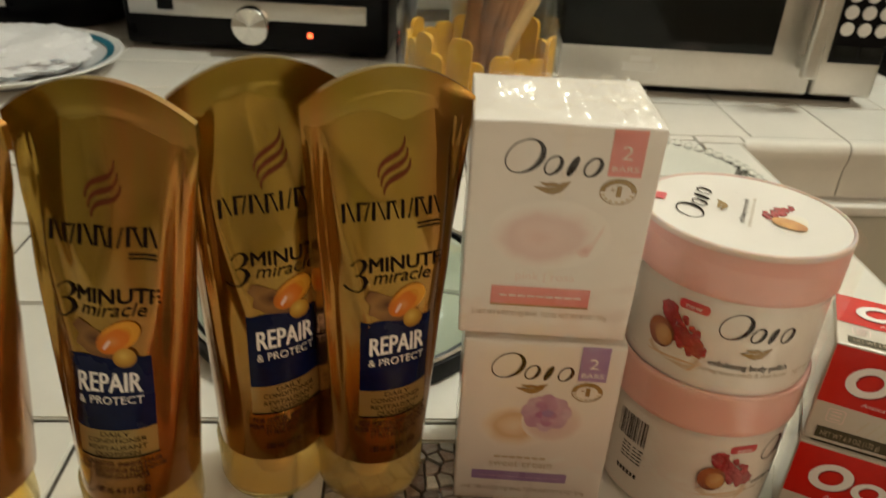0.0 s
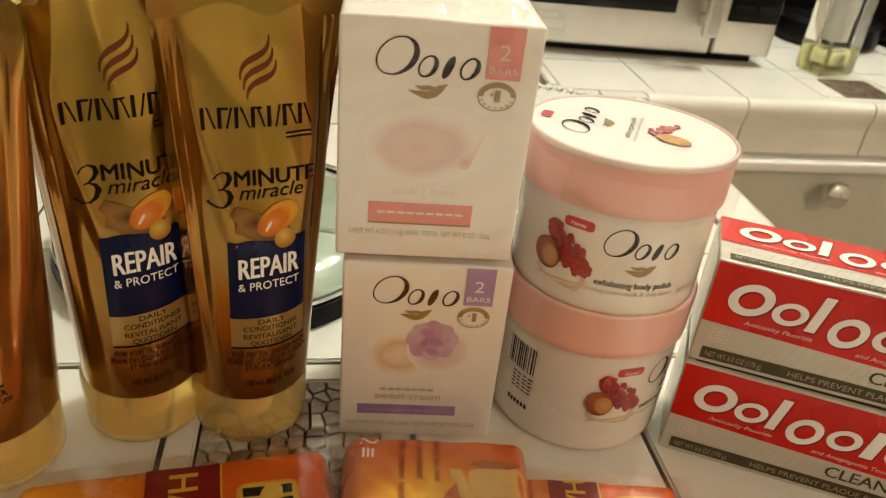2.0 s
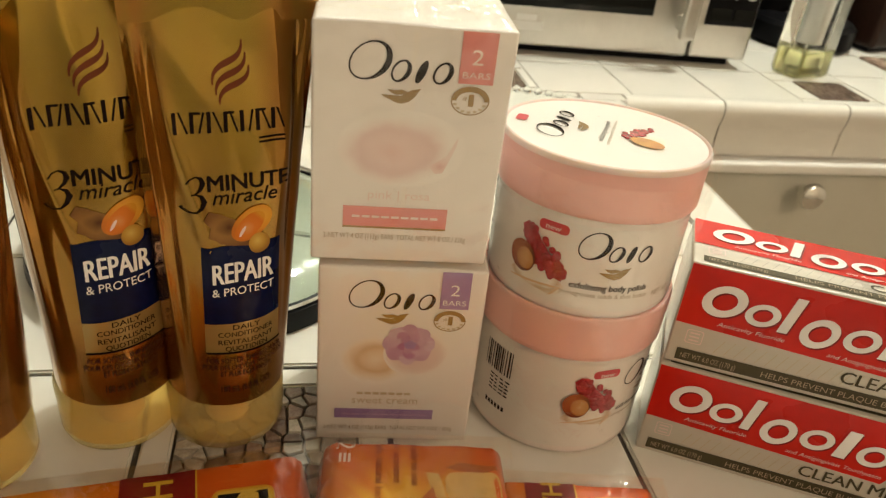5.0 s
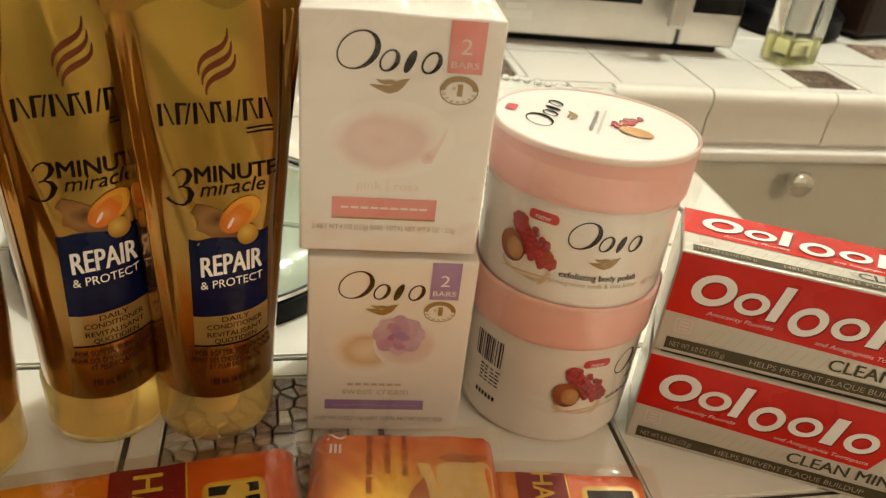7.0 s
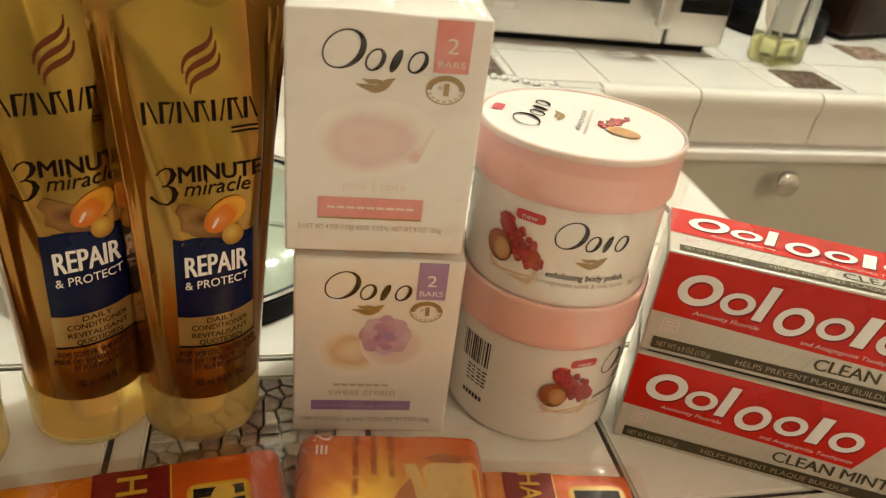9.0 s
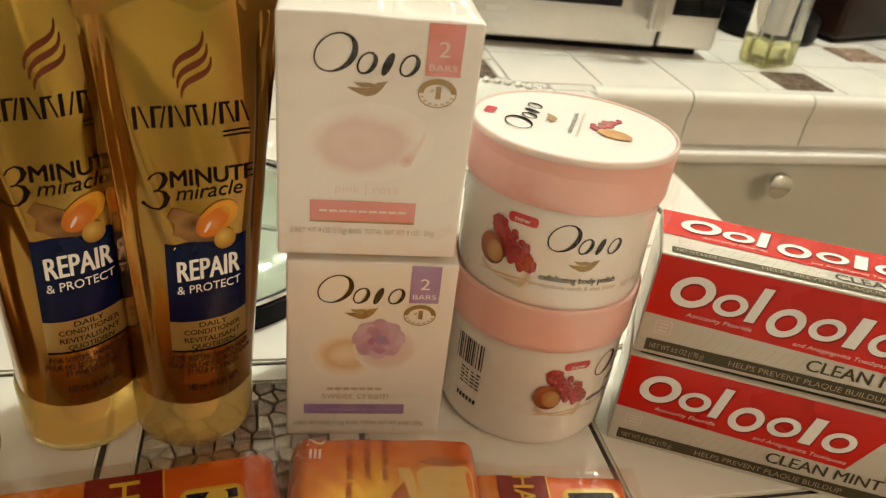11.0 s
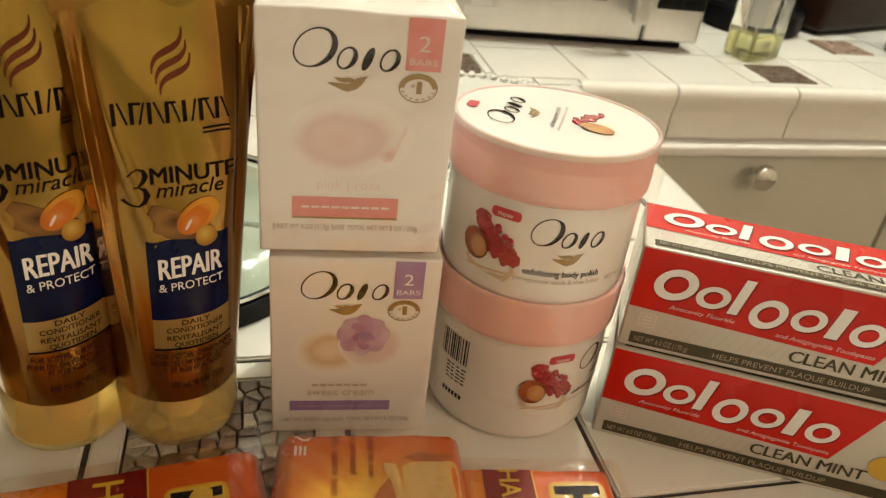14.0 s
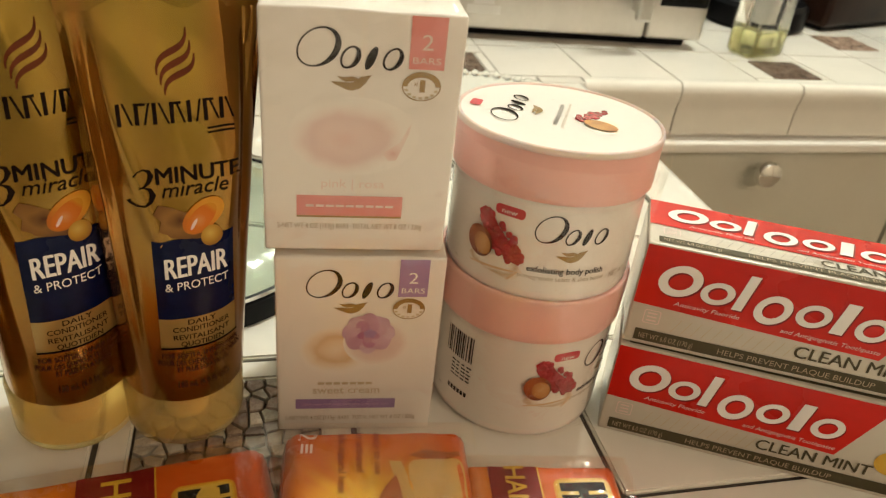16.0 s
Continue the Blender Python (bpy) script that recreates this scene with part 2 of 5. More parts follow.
M_SUNPRINT = glow_print("sunburst_packet_film", (-0.002, -0.045, 0), (0.050, 0.050, 0.05), ((0.0, (0.74, 0.48, 0.05)), (0.35, (0.70, 0.36, 0.020)), (0.62, (0.60, 0.17, 0.008)), (1.0, (0.56, 0.085, 0.005))), 3.4, 0.6)
M_SIDEPRINT = glow_print("orange_packet_film", (-0.045, -0.035, 0), (0.055, 0.09, 0.05), ((0.0, (0.66, 0.31, 0.016)), (0.5, (0.60, 0.17, 0.008)), (1.0, (0.54, 0.080, 0.005))), 2.0, 0.3)
M_PALEPANEL = mat("pale_gold_panel_ink", (0.40, 0.27, 0.085), 0.3, 0.55, var=0.12, scale=40, coat=0.3)
M_CAP = mat("amber_translucent_cap", (1.0, 0.84, 0.42), 0.16, var=0.06, scale=25, trans=0.82, ior=1.2)
M_BROWNINK = mat("red_brown_ink", (0.060, 0.014, 0.008), 0.5, var=0.15, spec=0.12)
M_EMBLEM = mat("russet_ink", (0.14, 0.030, 0.008), 0.45, var=0.15, spec=0.15)
M_BLUE = mat("deep_blue_foil", (0.002, 0.007, 0.048), 0.26, 0.0, var=0.55, scale=35, spec=0.18)
M_LID = mat("pink_plastic_lid", (0.86, 0.49, 0.44), 0.32, var=0.05, scale=30, sss=0.3)
# Paler than the lid, to put its edge's whitish glow into the colour.
M_RIMGLOW = mat("lid_edge_glow_pink", (0.86, 0.66, 0.61), 0.3, var=0.04, scale=30, sss=0.5, coat=0.3)
M_JAR = mat("frosted_clear_jar", (0.90, 0.82, 0.77), 0.25, var=0.04, scale=30, sss=0.3, coat=0.3)
M_LABEL = mat("pearl_white_label", (0.82, 0.78, 0.73), 0.3, var=0.04, scale=30, coat=0.5)
M_LIDTOP = mat("white_lid_label", (0.84, 0.81, 0.77), 0.3, var=0.03, scale=30, coat=0.4)
M_RED = mat("red_carton_foil", (0.64, 0.010, 0.003), 0.28, 0.05, var=0.22, scale=18, bump=0.05, bump_scale=60, coat=0.12, spec=0.25)
M_SILVERCARD = mat("silver_white_card", (0.60, 0.56, 0.485), 0.30, 0.05, var=0.07, scale=20, bump=0.04, bump_scale=70, coat=0.2)
M_REDTAG = mat("crimson_ink", (0.60, 0.03, 0.05), 0.35, var=0.1, coat=0.4)
M_SEED = mat("pomegranate_seed_ink", (0.50, 0.02, 0.035), 0.25, var=0.5, scale=300, coat=0.6)
M_NUTIN = mat("nut_kernel_ink", (0.66, 0.36, 0.09), 0.35, var=0.35, scale=160, coat=0.4, base2=(0.45, 0.17, 0.03))
M_OLIVE = mat("olive_band_ink", (0.085, 0.072, 0.040), 0.4, 0.1, var=0.2, scale=80, spec=0.2)
M_MAROON = mat("maroon_packet_ink", (0.20, 0.006, 0.008), 0.35, var=0.15, scale=40, spec=0.25)
M_YELLOW = mat("yellow_packet_ink", (0.66, 0.40, 0.03), 0.32, var=0.12, scale=60, coat=0.4)
M_RAY = mat("light_amber_ink", (0.66, 0.31, 0.018), 0.28, var=0.2, scale=40, coat=0.4)
M_GLOWINK = mat("warm_yellow_ink", (0.70, 0.45, 0.07), 0.3, var=0.25, scale=40, coat=0.4)
M_DARKINK = mat("black_ink", (0.008, 0.007, 0.007), 0.45, var=0.2, spec=0.15)
M_YPASTA = mat("yellow_slice", (0.86, 0.50, 0.015), 0.45, var=0.3, scale=45, bump=0.1, base2=(0.62, 0.28, 0.012), obj_random=0.15)
M_STICK = mat("brown_stick", (0.32, 0.14, 0.05), 0.6, var=0.5, scale=50, bump=0.3, bump_scale=150)
M_CRUST = mat("pale_stick", (0.72, 0.50, 0.22), 0.6, var=0.3, scale=70, bump=0.2)
M_PLATE = mat("white_plate", (0.82, 0.82, 0.82), 0.25, var=0.04)
M_PLATEBLUE = mat("blue_plate_rim", (0.05, 0.24, 0.34), 0.25, var=0.25, scale=50)
M_CRUMPLE = mat("crumpled_white_tissue", (0.80, 0.81, 0.84), 0.7, var=0.08, scale=30, bump=0.3, bump_scale=60)
M_LIQUID = mat("yellow_green_soap", (0.88, 0.86, 0.45), 0.05, var=0.05, trans=0.85, ior=1.34)
M_PUMP = mat("white_pump_plastic", (0.80, 0.79, 0.75), 0.35, var=0.05)


# ---- building helpers ----
def part(name, bm, material, parent=None, label="", smooth=True):
    me = bpy.data.meshes.new(name)
    bmesh.ops.recalc_face_normals(bm, faces=bm.faces)
    bm.to_mesh(me)
    bm.free()
    if smooth:
        me.polygons.foreach_set("use_smooth", [True] * len(me.polygons))
        me.set_sharp_from_angle(angle=radians(38))
    me.materials.append(material)
    ob = new(name, me)
    ob.parent = parent
    if label:
        ob["label"] = label
    return ob


def thing(name, m, label, category, group="", kind=""):
    ob = new(name)
    ob.matrix_world = m
    ob.empty_display_size = 0.02
    return tagged(ob, label, category, group, kind)


def add_box(bm, lo, hi, bevel=0.0, seg=2):
    g = bmesh.ops.create_cube(bm, size=1)
    for v in g["verts"]:
        v.co = Vector([lo[i] + (v.co[i] + 0.5) * (hi[i] - lo[i]) for i in range(3)])
    if bevel:
        es = list({e for v in g["verts"] for e in v.link_edges})
        bmesh.ops.bevel(bm, geom=es, offset=bevel, segments=seg, affect="EDGES", profile=0.6)
    return bm


def boxed(lo, hi, bevel=0.0, seg=2):
    return add_box(bmesh.new(), lo, hi, bevel, seg)


def lathe(profile, seg=64, close=True):
    """A turned shape from (radius, height) pairs, bottom to top."""
    bm = bmesh.new()
    rings = []
    for r, z in profile:
        if r < 1e-6:
            rings.append([bm.verts.new((0, 0, z))])
        else:
            rings.append([bm.verts.new((r * math.cos(2 * math.pi * i / seg), r * math.sin(2 * math.pi * i / seg), z)) for i in range(seg)])
    for a, b in zip(rings, rings[1:]):
        for i in range(seg):
            j = (i + 1) % seg
            if len(a) == 1 and len(b) == 1:
                continue
            if len(a) == 1:
                bm.faces.new((a[0], b[j], b[i]))
            elif len(b) == 1:
                bm.faces.new((a[i], a[j], b[0]))
            else:
                bm.faces.new((a[i], a[j], b[j], b[i]))
    return bm


def flat(u, v, o):
    """The front of an upright box, from across, up and proud."""
    return (u, -o, v)


def put_grid(bm, pts, where, off):
    """A filled outline, meshed as rings towards its middle, laid on a surface."""
    cu, cv = sum(p[0] for p in pts) / len(pts), sum(p[1] for p in pts) / len(pts)
    rings = []
    for k in (1.0, 0.66, 0.33):
        rings.append([bm.verts.new(where(cu + (u - cu) * k, cv + (v - cv) * k, off)) for u, v in pts])
    mid = bm.verts.new(where(cu, cv, off))
    n = len(pts)
    for a, b in zip(rings, rings[1:]):
        for i in range(n):
            bm.faces.new((a[i], a[(i + 1) % n], b[(i + 1) % n], b[i]))
    for i in range(n):
        bm.faces.new((rings[-1][i], rings[-1][(i + 1) % n], mid))


def put_ring(bm, outer, inner, where, off):
    a = [bm.verts.new(where(u, v, off)) for u, v in outer]
    b = [bm.verts.new(where(u, v, off)) for u, v in inner]
    n = len(a)
    for i in range(n):
        bm.faces.new((a[i], a[(i + 1) % n], b[(i + 1) % n], b[i]))


def put_strip(bm, top, low, where, off):
    a = [bm.verts.new(where(u, v, off)) for u, v in top]
    b = [bm.verts.new(where(u, v, off)) for u, v in low]
    for i in range(len(a) - 1):
        bm.faces.new((a[i], a[i + 1], b[i + 1], b[i]))


def oval(cu, cv, ru, rv, slant=0.0, n=28, turn=0.0, wob=0.0, lobes=5):
    out = []
    for i in range(n):
        a = 2 * math.pi * i / n
        k = 1 + wob * math.sin(lobes * a)
        x, y = ru * k * math.cos(a), rv * k * math.sin(a)
        c, s = math.cos(turn), math.sin(turn)
        x, y = x * c - y * s, x * s + y * c
        out.append((cu + x + slant * y, cv + y))
    return out


def rect(u0, v0, u1, v1, n=8, r=0.0):
    """A rectangle's outline with points along its sides, and rounded corners."""
    pts = []
    if r:
        for cx, cy, a0 in ((u1 - r, v0 + r, -90), (u1 - r, v1 - r, 0), (u0 + r, v1 - r, 90), (u0 + r, v0 + r, 180)):
            pts += [(cx + r * math.cos(radians(a0 + 18 * i)), cy + r * math.sin(radians(a0 + 18 * i))) for i in range(6)]
        return pts
    c = [(u0, v0), (u1, v0), (u1, v1), (u0, v1)]
    for i in range(4):
        p, q = c[i], c[(i + 1) % 4]
        pts += [(p[0] + (q[0] - p[0]) * k / n, p[1] + (q[1] - p[1]) * k / n) for k in range(n)]
    return pts


def put_sheet(bm, u0, v0, u1, v1, where, off, nu=12, nv=12, slope=0.0):
    g = [[bm.verts.new(where(u0 + (u1 - u0) * i / nu, v0 + (v1 - v0) * j / nv + slope * (u0 + (u1 - u0) * i / nu), off)) for i in range(nu + 1)] for j in range(nv + 1)]
    for j in range(nv):
        for i in range(nu):
            bm.faces.new((g[j][i], g[j][i + 1], g[j + 1][i + 1], g[j + 1][i]))


TEXTS = {}


def glyphs(body, bold):
    key = (body, round(bold, 3))
    if key not in TEXTS:
        cu = bpy.data.curves.new("lettering", "FONT")
        cu.body = body
        cu.resolution_u = 3
        cu.offset = bold
        ob = bpy.data.objects.new("lettering", cu)
        scene.collection.objects.link(ob)
        dg = bpy.context.evaluated_depsgraph_get()
        me = bpy.data.meshes.new_from_object(ob.evaluated_get(dg))
        vs = [(v.co.x, v.co.y) for v in me.vertices]
        fs = [tuple(p.vertices) for p in me.polygons]
        bpy.data.objects.remove(ob)
        bpy.data.curves.remove(cu)
        bpy.data.meshes.remove(me)
        TEXTS[key] = (vs, fs)
    return TEXTS[key]


def put_text(bm, body, u0, v0, u1, height, where, off, slant=0.0, turn=0.0, bold=0.0):
    """Lettering from u0 to u1 with its foot at v0; height is that of capitals. turn: degrees about its start."""
    vs, fs = glyphs(body, 0.0)
    x0, x1 = min(v[0] for v in vs), max(v[0] for v in vs)
    kx, ky = (u1 - u0) / (x1 - x0), height / 0.69
    c, s = math.cos(radians(turn)), math.sin(radians(turn))
    for n, (du, dv) in enumerate(((0, 0), (-1, 0), (1, 0), (0, 0.6)) if bold else ((0, 0),)):
        vv = []
        for x, y in vs:
            a, b = (x - x0) * kx + slant * y * ky + du * bold * 0.6, y * ky + dv * bold * 0.6
            vv.append(bm.verts.new(where(u0 + a * c - b * s, v0 + a * s + b * c, off + n * 0.00002)))
        for f in fs:
            try:
                bm.faces.new([vv[i] for i in f])
            except ValueError:
                pass
    return bm


def stroke(bm, pts, where, off):
    """A band of changing width along (across, up, half width) points."""
    edges = ([], [])
    for i, (x, y, wd) in enumerate(pts):
        p, q = pts[max(0, i - 1)], pts[min(len(pts) - 1, i + 1)]
        dx, dy = q[0] - p[0], q[1] - p[1]
        ln = math.hypot(dx, dy) or 1.0
        edges[0].append((x - dy / ln * wd, y + dx / ln * wd))
        edges[1].append((x + dy / ln * wd, y - dx / ln * wd))
    put_strip(bm, edges[0], edges[1], where, off)


def wordmark_ovals(bm, u0, v0, w, h, where, off):
    """A wordmark as plain shapes: one tall slanted loop, then a low loop, a solid slanted oval and a low loop."""
    def arc(cu, cv, ru, rv, a0, a1, thin, thick, slant=0.28, n=22):
        out = []
        for i in range(n + 1):
            a = radians(a0 + (a1 - a0) * i / n)
            x, y = ru * math.cos(a), rv * math.sin(a)
            out.append((u0 + (cu + x) * w + slant * y * h, v0 + (cv + y) * h, (thin + (thick - thin) * max(0.0, math.cos(a)) ** 1.5) * h))
        return out
    stroke(bm, arc(0.17, 0.50, 0.185, 0.47, 100, 460, 0.020, 0.075), where, off)
    for cu, ru, full in ((0.475, 0.080, True), (0.68, 0.045, False), (0.885, 0.080, True)):
        if full:
            stroke(bm, arc(cu, 0.29, ru, 0.26, 60, 420, 0.024, 0.058), where, off)
        else:
            put_grid(bm, [(u0 + x * w, v0 + y * h) for x, y in oval(cu, 0.29, ru, 0.29, 0.14)], where, off)
    return bm


def emblem_leaf(bm, u0, v0, w, h, where, off):
    """A plain golden emblem: a swept body with one raised lobe."""
    a = [(0, .52), (.16, .50), (.34, .44), (.50, .50), (.62, .60), (.74, .86), (.86, .92), (1, .99), (.93, .78), (.86, .48), (.72, .16), (.52, .0), (.38, .06), (.24, .22), (.10, .36)]
    b = [(.16, .84), (.34, .80), (.52, .86), (.66, .78), (.66, .62), (.52, .56), (.38, .52), (.26, .64)]
    for o in (a, b):
        put_grid(bm, [(u0 + x * w, v0 + y * h) for x, y in o], where, off)
    return bm


# ---- the room ----
TH = radians(5.0)
GRID = Matrix.Rotation(TH, 4, "Z")
EDGE_U, EDGE_V = 0.292, 0.466


def slab(name, lo, hi, material, m=GRID, bevel=0.0, label="", category=""):
    ob = part(name, boxed(lo, hi, bevel), material, None)
    ob.matrix_world = m
    return tagged(ob, label, category, kind="structure")


# Floor, ceiling and side walls are unseen; they close the room and bounce light.
slab("floor", (-2.2, -2.4, -0.96), (2.6, 1.3, -0.90), M_FLOOR, label="brown vinyl kitchen floor", category="floor")
slab("ceiling", (-2.2, -2.4, 1.50), (2.6, 1.3, 1.56), M_CEIL, label="unseen white ceiling, added to close the room and bounce light", category="ceiling")
slab("wall_north", (-2.2, 1.10, -0.90), (2.6, 1.22, 1.50), M_WALL, label="off-white painted wall behind the appliances", category="wall")
slab("wall_south", (-2.2, -2.4, -0.90), (2.6, -2.28, 1.50), M_WALL, label="unseen off-white wall, added to close the room and bounce light", category="wall")
slab("wall_west", (-2.2, -2.28, -0.90), (-2.08, 1.10, 1.50), M_WALL, label="unseen off-white wall, added to close the room and bounce light", category="wall")
slab("wall_east", (2.48, -2.28, -0.90), (2.6, 1.10, 1.50), M_WALL, label="unseen off-white wall, added to close the room and bounce light", category="wall")

# counter bed in dark grout, an L of a back run and a peninsula
bm = bmesh.new()
add_box(bm, (-1.10, -0.60, -0.055), (EDGE_U - 0.006, EDGE_V + 0.02, -0.0022))
add_box(bm, (-1.10, EDGE_V + 0.006, -0.055), (1.60, 1.10, -0.0024))
counter = part("countertop", bm, M_GROUT, None)
counter.matrix_world = GRID
tagged(counter, "white glazed tile kitchen countertop with dark grout joints", "countertop", kind="structure")

# base cabinets
bm = bmesh.new()
add_box(bm, (-1.10, -0.58, -0.90), (EDGE_U - 0.02, EDGE_V + 0.02, -0.056))
base = part("peninsula_cabinet", bm, M_CAB, None)
base.matrix_world = GRID
tagged(base, "grey-beige painted base cabinet under the peninsula", "cabinet", kind="structure")
cab = thing("base_cabinet", GRID @ pose(0, EDGE_V, 0), "grey-beige painted base cabinet with a round knob on its drawer", "cabinet")
part("body", boxed((EDGE_U, 0.0375, -0.90), (1.60, 0.62, -0.062), 0.001), M_CAB, cab)
part("top_strip", boxed((EDGE_U, -0.0095, -0.0765), (1.60, 0.036, -0.0632), 0.004, 3), M_CABW, cab, "white painted strip under the counter edge")
part("upper_rail", boxed((EDGE_U, 0.010, -0.0631), (1.60, 0.036, -0.0612), 0.0003), M_CABW, cab, "white painted rail under the tiles")
drawer = part("drawer", boxed((EDGE_U + 0.006, 0.009, -0.30), (0.76, 0.038, -0.0775), 0.002), M_CAB, cab)
part("drawer", boxed((0.766, 0.009, -0.30), (1.30, 0.038, -0.0775), 0.002), M_CAB, cab)
kn = lathe([(0, 0), (0.006, 0), (0.0055, 0.012), (0.010, 0.014), (0.0155, 0.018), (0.0165, 0.022), (0.0145, 0.027), (0.008, 0.030), (0, 0.031)], 32)
bmesh.ops.rotate(kn, cent=(0, 0, 0), matrix=Matrix.Rotation(radians(90), 3, "X"), verts=kn.verts)
bmesh.ops.translate(kn, vec=(0.539, 0.0095, -0.102), verts=kn.verts)
part("knob", kn, M_CHROME, drawer, "brushed nickel round knob")

# ---- things on the back run ----
mw = thing("microwave_oven", pose(0.437, 0.646, 0.0, 0, 0, 0.5), "stainless steel microwave oven with a dark glass door", "microwave")
part("body", boxed((-0.50, 0.004, 0.012), (0.0, 0.36, 0.285), 0.006, 3), M_STEEL, mw)
# black block stands in for the shade in the gap under the body
part("gap_block", boxed((-0.485, 0.006, 0.0), (-0.012, 0.34, 0.013), 0.002), M_BLACK, mw, "black block for the shaded gap under the raised body")
door = part("door", boxed((-0.50, -0.016, 0.012), (-0.076, 0.004, 0.285), 0.005, 3), M_STEEL, mw)
part("window", boxed((-0.47, -0.019, 0.057), (-0.128, -0.015, 0.26), 0.0015), M_BLACKGLASS, door, "dark tinted glass window")
bm = boxed((-0.101, -0.046, 0.038), (-0.083, -0.034, 0.25), 0.005, 3)
add_box(bm, (-0.098, -0.036, 0.045), (-0.086, -0.014, 0.06), 0.002)
add_box(bm, (-0.098, -0.036, 0.225), (-0.086, -0.014, 0.24), 0.002)
part("handle", bm, M_STEEL, door, "brushed steel bar handle")
bm = bmesh.new()
for k, (a, b, w, h) in enumerate(((-0.296, 0.030, 0.040, 0.010), (-0.288, 0.041, 0.024, 0.007))):
    put_grid(bm, rect(a, b, a + w, b + h, 3), lambda u, v, o: (u, -0.0162 - o, v), 0.0004)
part("maker_badge", bm, M_WHITEBTN, door, "pale plain maker's badge")
panel = part("control_panel", boxed((-0.073, -0.014, 0.012), (0.0, 0.004, 0.285), 0.005, 3), M_STEEL, mw)
part("keypad", boxed((-0.063, -0.0165, 0.052), (-0.003, -0.0135, 0.255), 0.001), M_BLACK, panel, "black keypad")
for r in range(6):
    for c in range(3):
        bm = lathe([(0, 0), (0.0078, 0), (0.0074, 0.0016), (0, 0.002)], 20)
        bmesh.ops.rotate(bm, cent=(0, 0, 0), matrix=Matrix.Rotation(radians(90), 3, "X"), verts=bm.verts)
        bmesh.ops.translate(bm, vec=(-0.0525 + c * 0.0195, -0.0163, 0.0905 + r * 0.0185), verts=bm.verts)
        part("button", bm, M_WHITEBTN, panel)
for c in range(2):
    part("button", boxed((-0.059 + c * 0.029, -0.0178, 0.058), (-0.034 + c * 0.029, -0.0164, 0.072), 0.0006), M_BLACKGLASS, panel, "dark rectangular key")

ov = thing("toaster_oven", pose(-0.31, 0.705, 0.0, 0, 0, 0.0), "black countertop oven with a silver strip and metal dial", "oven")
part("body", boxed((-0.165, 0.0, 0.006), (0.170, 0.30, 0.23), 0.008, 3), M_BLACK, ov)
part("front_strip", boxed((-0.155, -0.004, 0.045), (0.143, 0.002, 0.068), 0.0015), M_STEEL, ov, "silver metal strip")
part("strip_badge", boxed((-0.118, -0.0048, 0.052), (-0.098, -0.003, 0.068), 0.0005), M_BLACK, ov, "small black badge")
part("glass_door", boxed((-0.155, -0.004, 0.076), (0.155, 0.002, 0.21), 0.002), M_BLACKGLASS, ov, "dark glass door")
for sx in (-0.13, 0.13):
    part("foot", boxed((sx - 0.012, 0.02, 0.0), (sx + 0.012, 0.05, 0.008), 0.002), M_BLACK, ov)
bm = lathe([(0, 0.0), (0.024, 0.0), (0.0235, 0.013), (0.022, 0.015), (0, 0.0155)], 48)
bmesh.ops.rotate(bm, cent=(0, 0, 0), matrix=Matrix.Rotation(radians(90), 3, "X"), verts=bm.verts)
bmesh.ops.translate(bm, vec=(0.0, -0.004, 0.040), verts=bm.verts)
dial = part("dial", bm, M_CHROME, ov, "spun metal control dial")
# Uneven facets imitate the light and dark wedges that spun metal reflects.
bm = bmesh.new()
mid = bm.verts.new((0, -0.0215, 0.040))
rim = [bm.verts.new((0.0222 * math.cos(2 * math.pi * i / 12), -0.0196 - 0.0016 * (i % 3 == 0), 0.040 + 0.0222 * math.sin(2 * math.pi * i / 12))) for i in range(12)]
for i in range(12):
    bm.faces.new((mid, rim[i], rim[(i + 1) % 12]))
part("dial_face", bm, M_CHROME, dial, "uneven facets shaped to imitate the radial sheen of spun metal", smooth=False)
bm = lathe([(0, 0), (0.0036, 0), (0.0032, 0.002), (0, 0.003)], 16)
bmesh.ops.rotate(bm, cent=(0, 0, 0), matrix=Matrix.Rotation(radians(90), 3, "X"), verts=bm.verts)
bmesh.ops.translate(bm, vec=(0.0715, -0.001, 0.0285), verts=bm.verts)
part("indicator_light", bm, M_LED, ov, "glowing red indicator light")

# dark round appliance beside the oven
sc = thing("slow_cooker", pose(-0.66, 0.86, 0.0), "black rounded countertop cooker with a tan panel", "cooker")
part("body", lathe([(0, 0.006), (0.13, 0.006), (0.155, 0.03), (0.165, 0.08), (0.165, 0.20), (0.15, 0.215), (0, 0.22)], 56), M_BLACK, sc)
bm = bmesh.new()
put_sheet(bm, radians(-24), 0.045, radians(14), 0.15, lambda u, v, o: ((0.163 + o) * math.sin(u), -(0.163 + o) * math.cos(u), v), 0.004, 12, 4)
part("front_panel", bm, M_STEEL, sc, "dull metal front panel")
for a in range(3):
    part("foot", boxed((0.1 * math.cos(a * 2.1) - 0.01, 0.1 * math.sin(a * 2.1) - 0.01, 0), (0.1 * math.cos(a * 2.1) + 0.01, 0.1 * math.sin(a * 2.1) + 0.01, 0.008), 0.002), M_BLACK, sc)

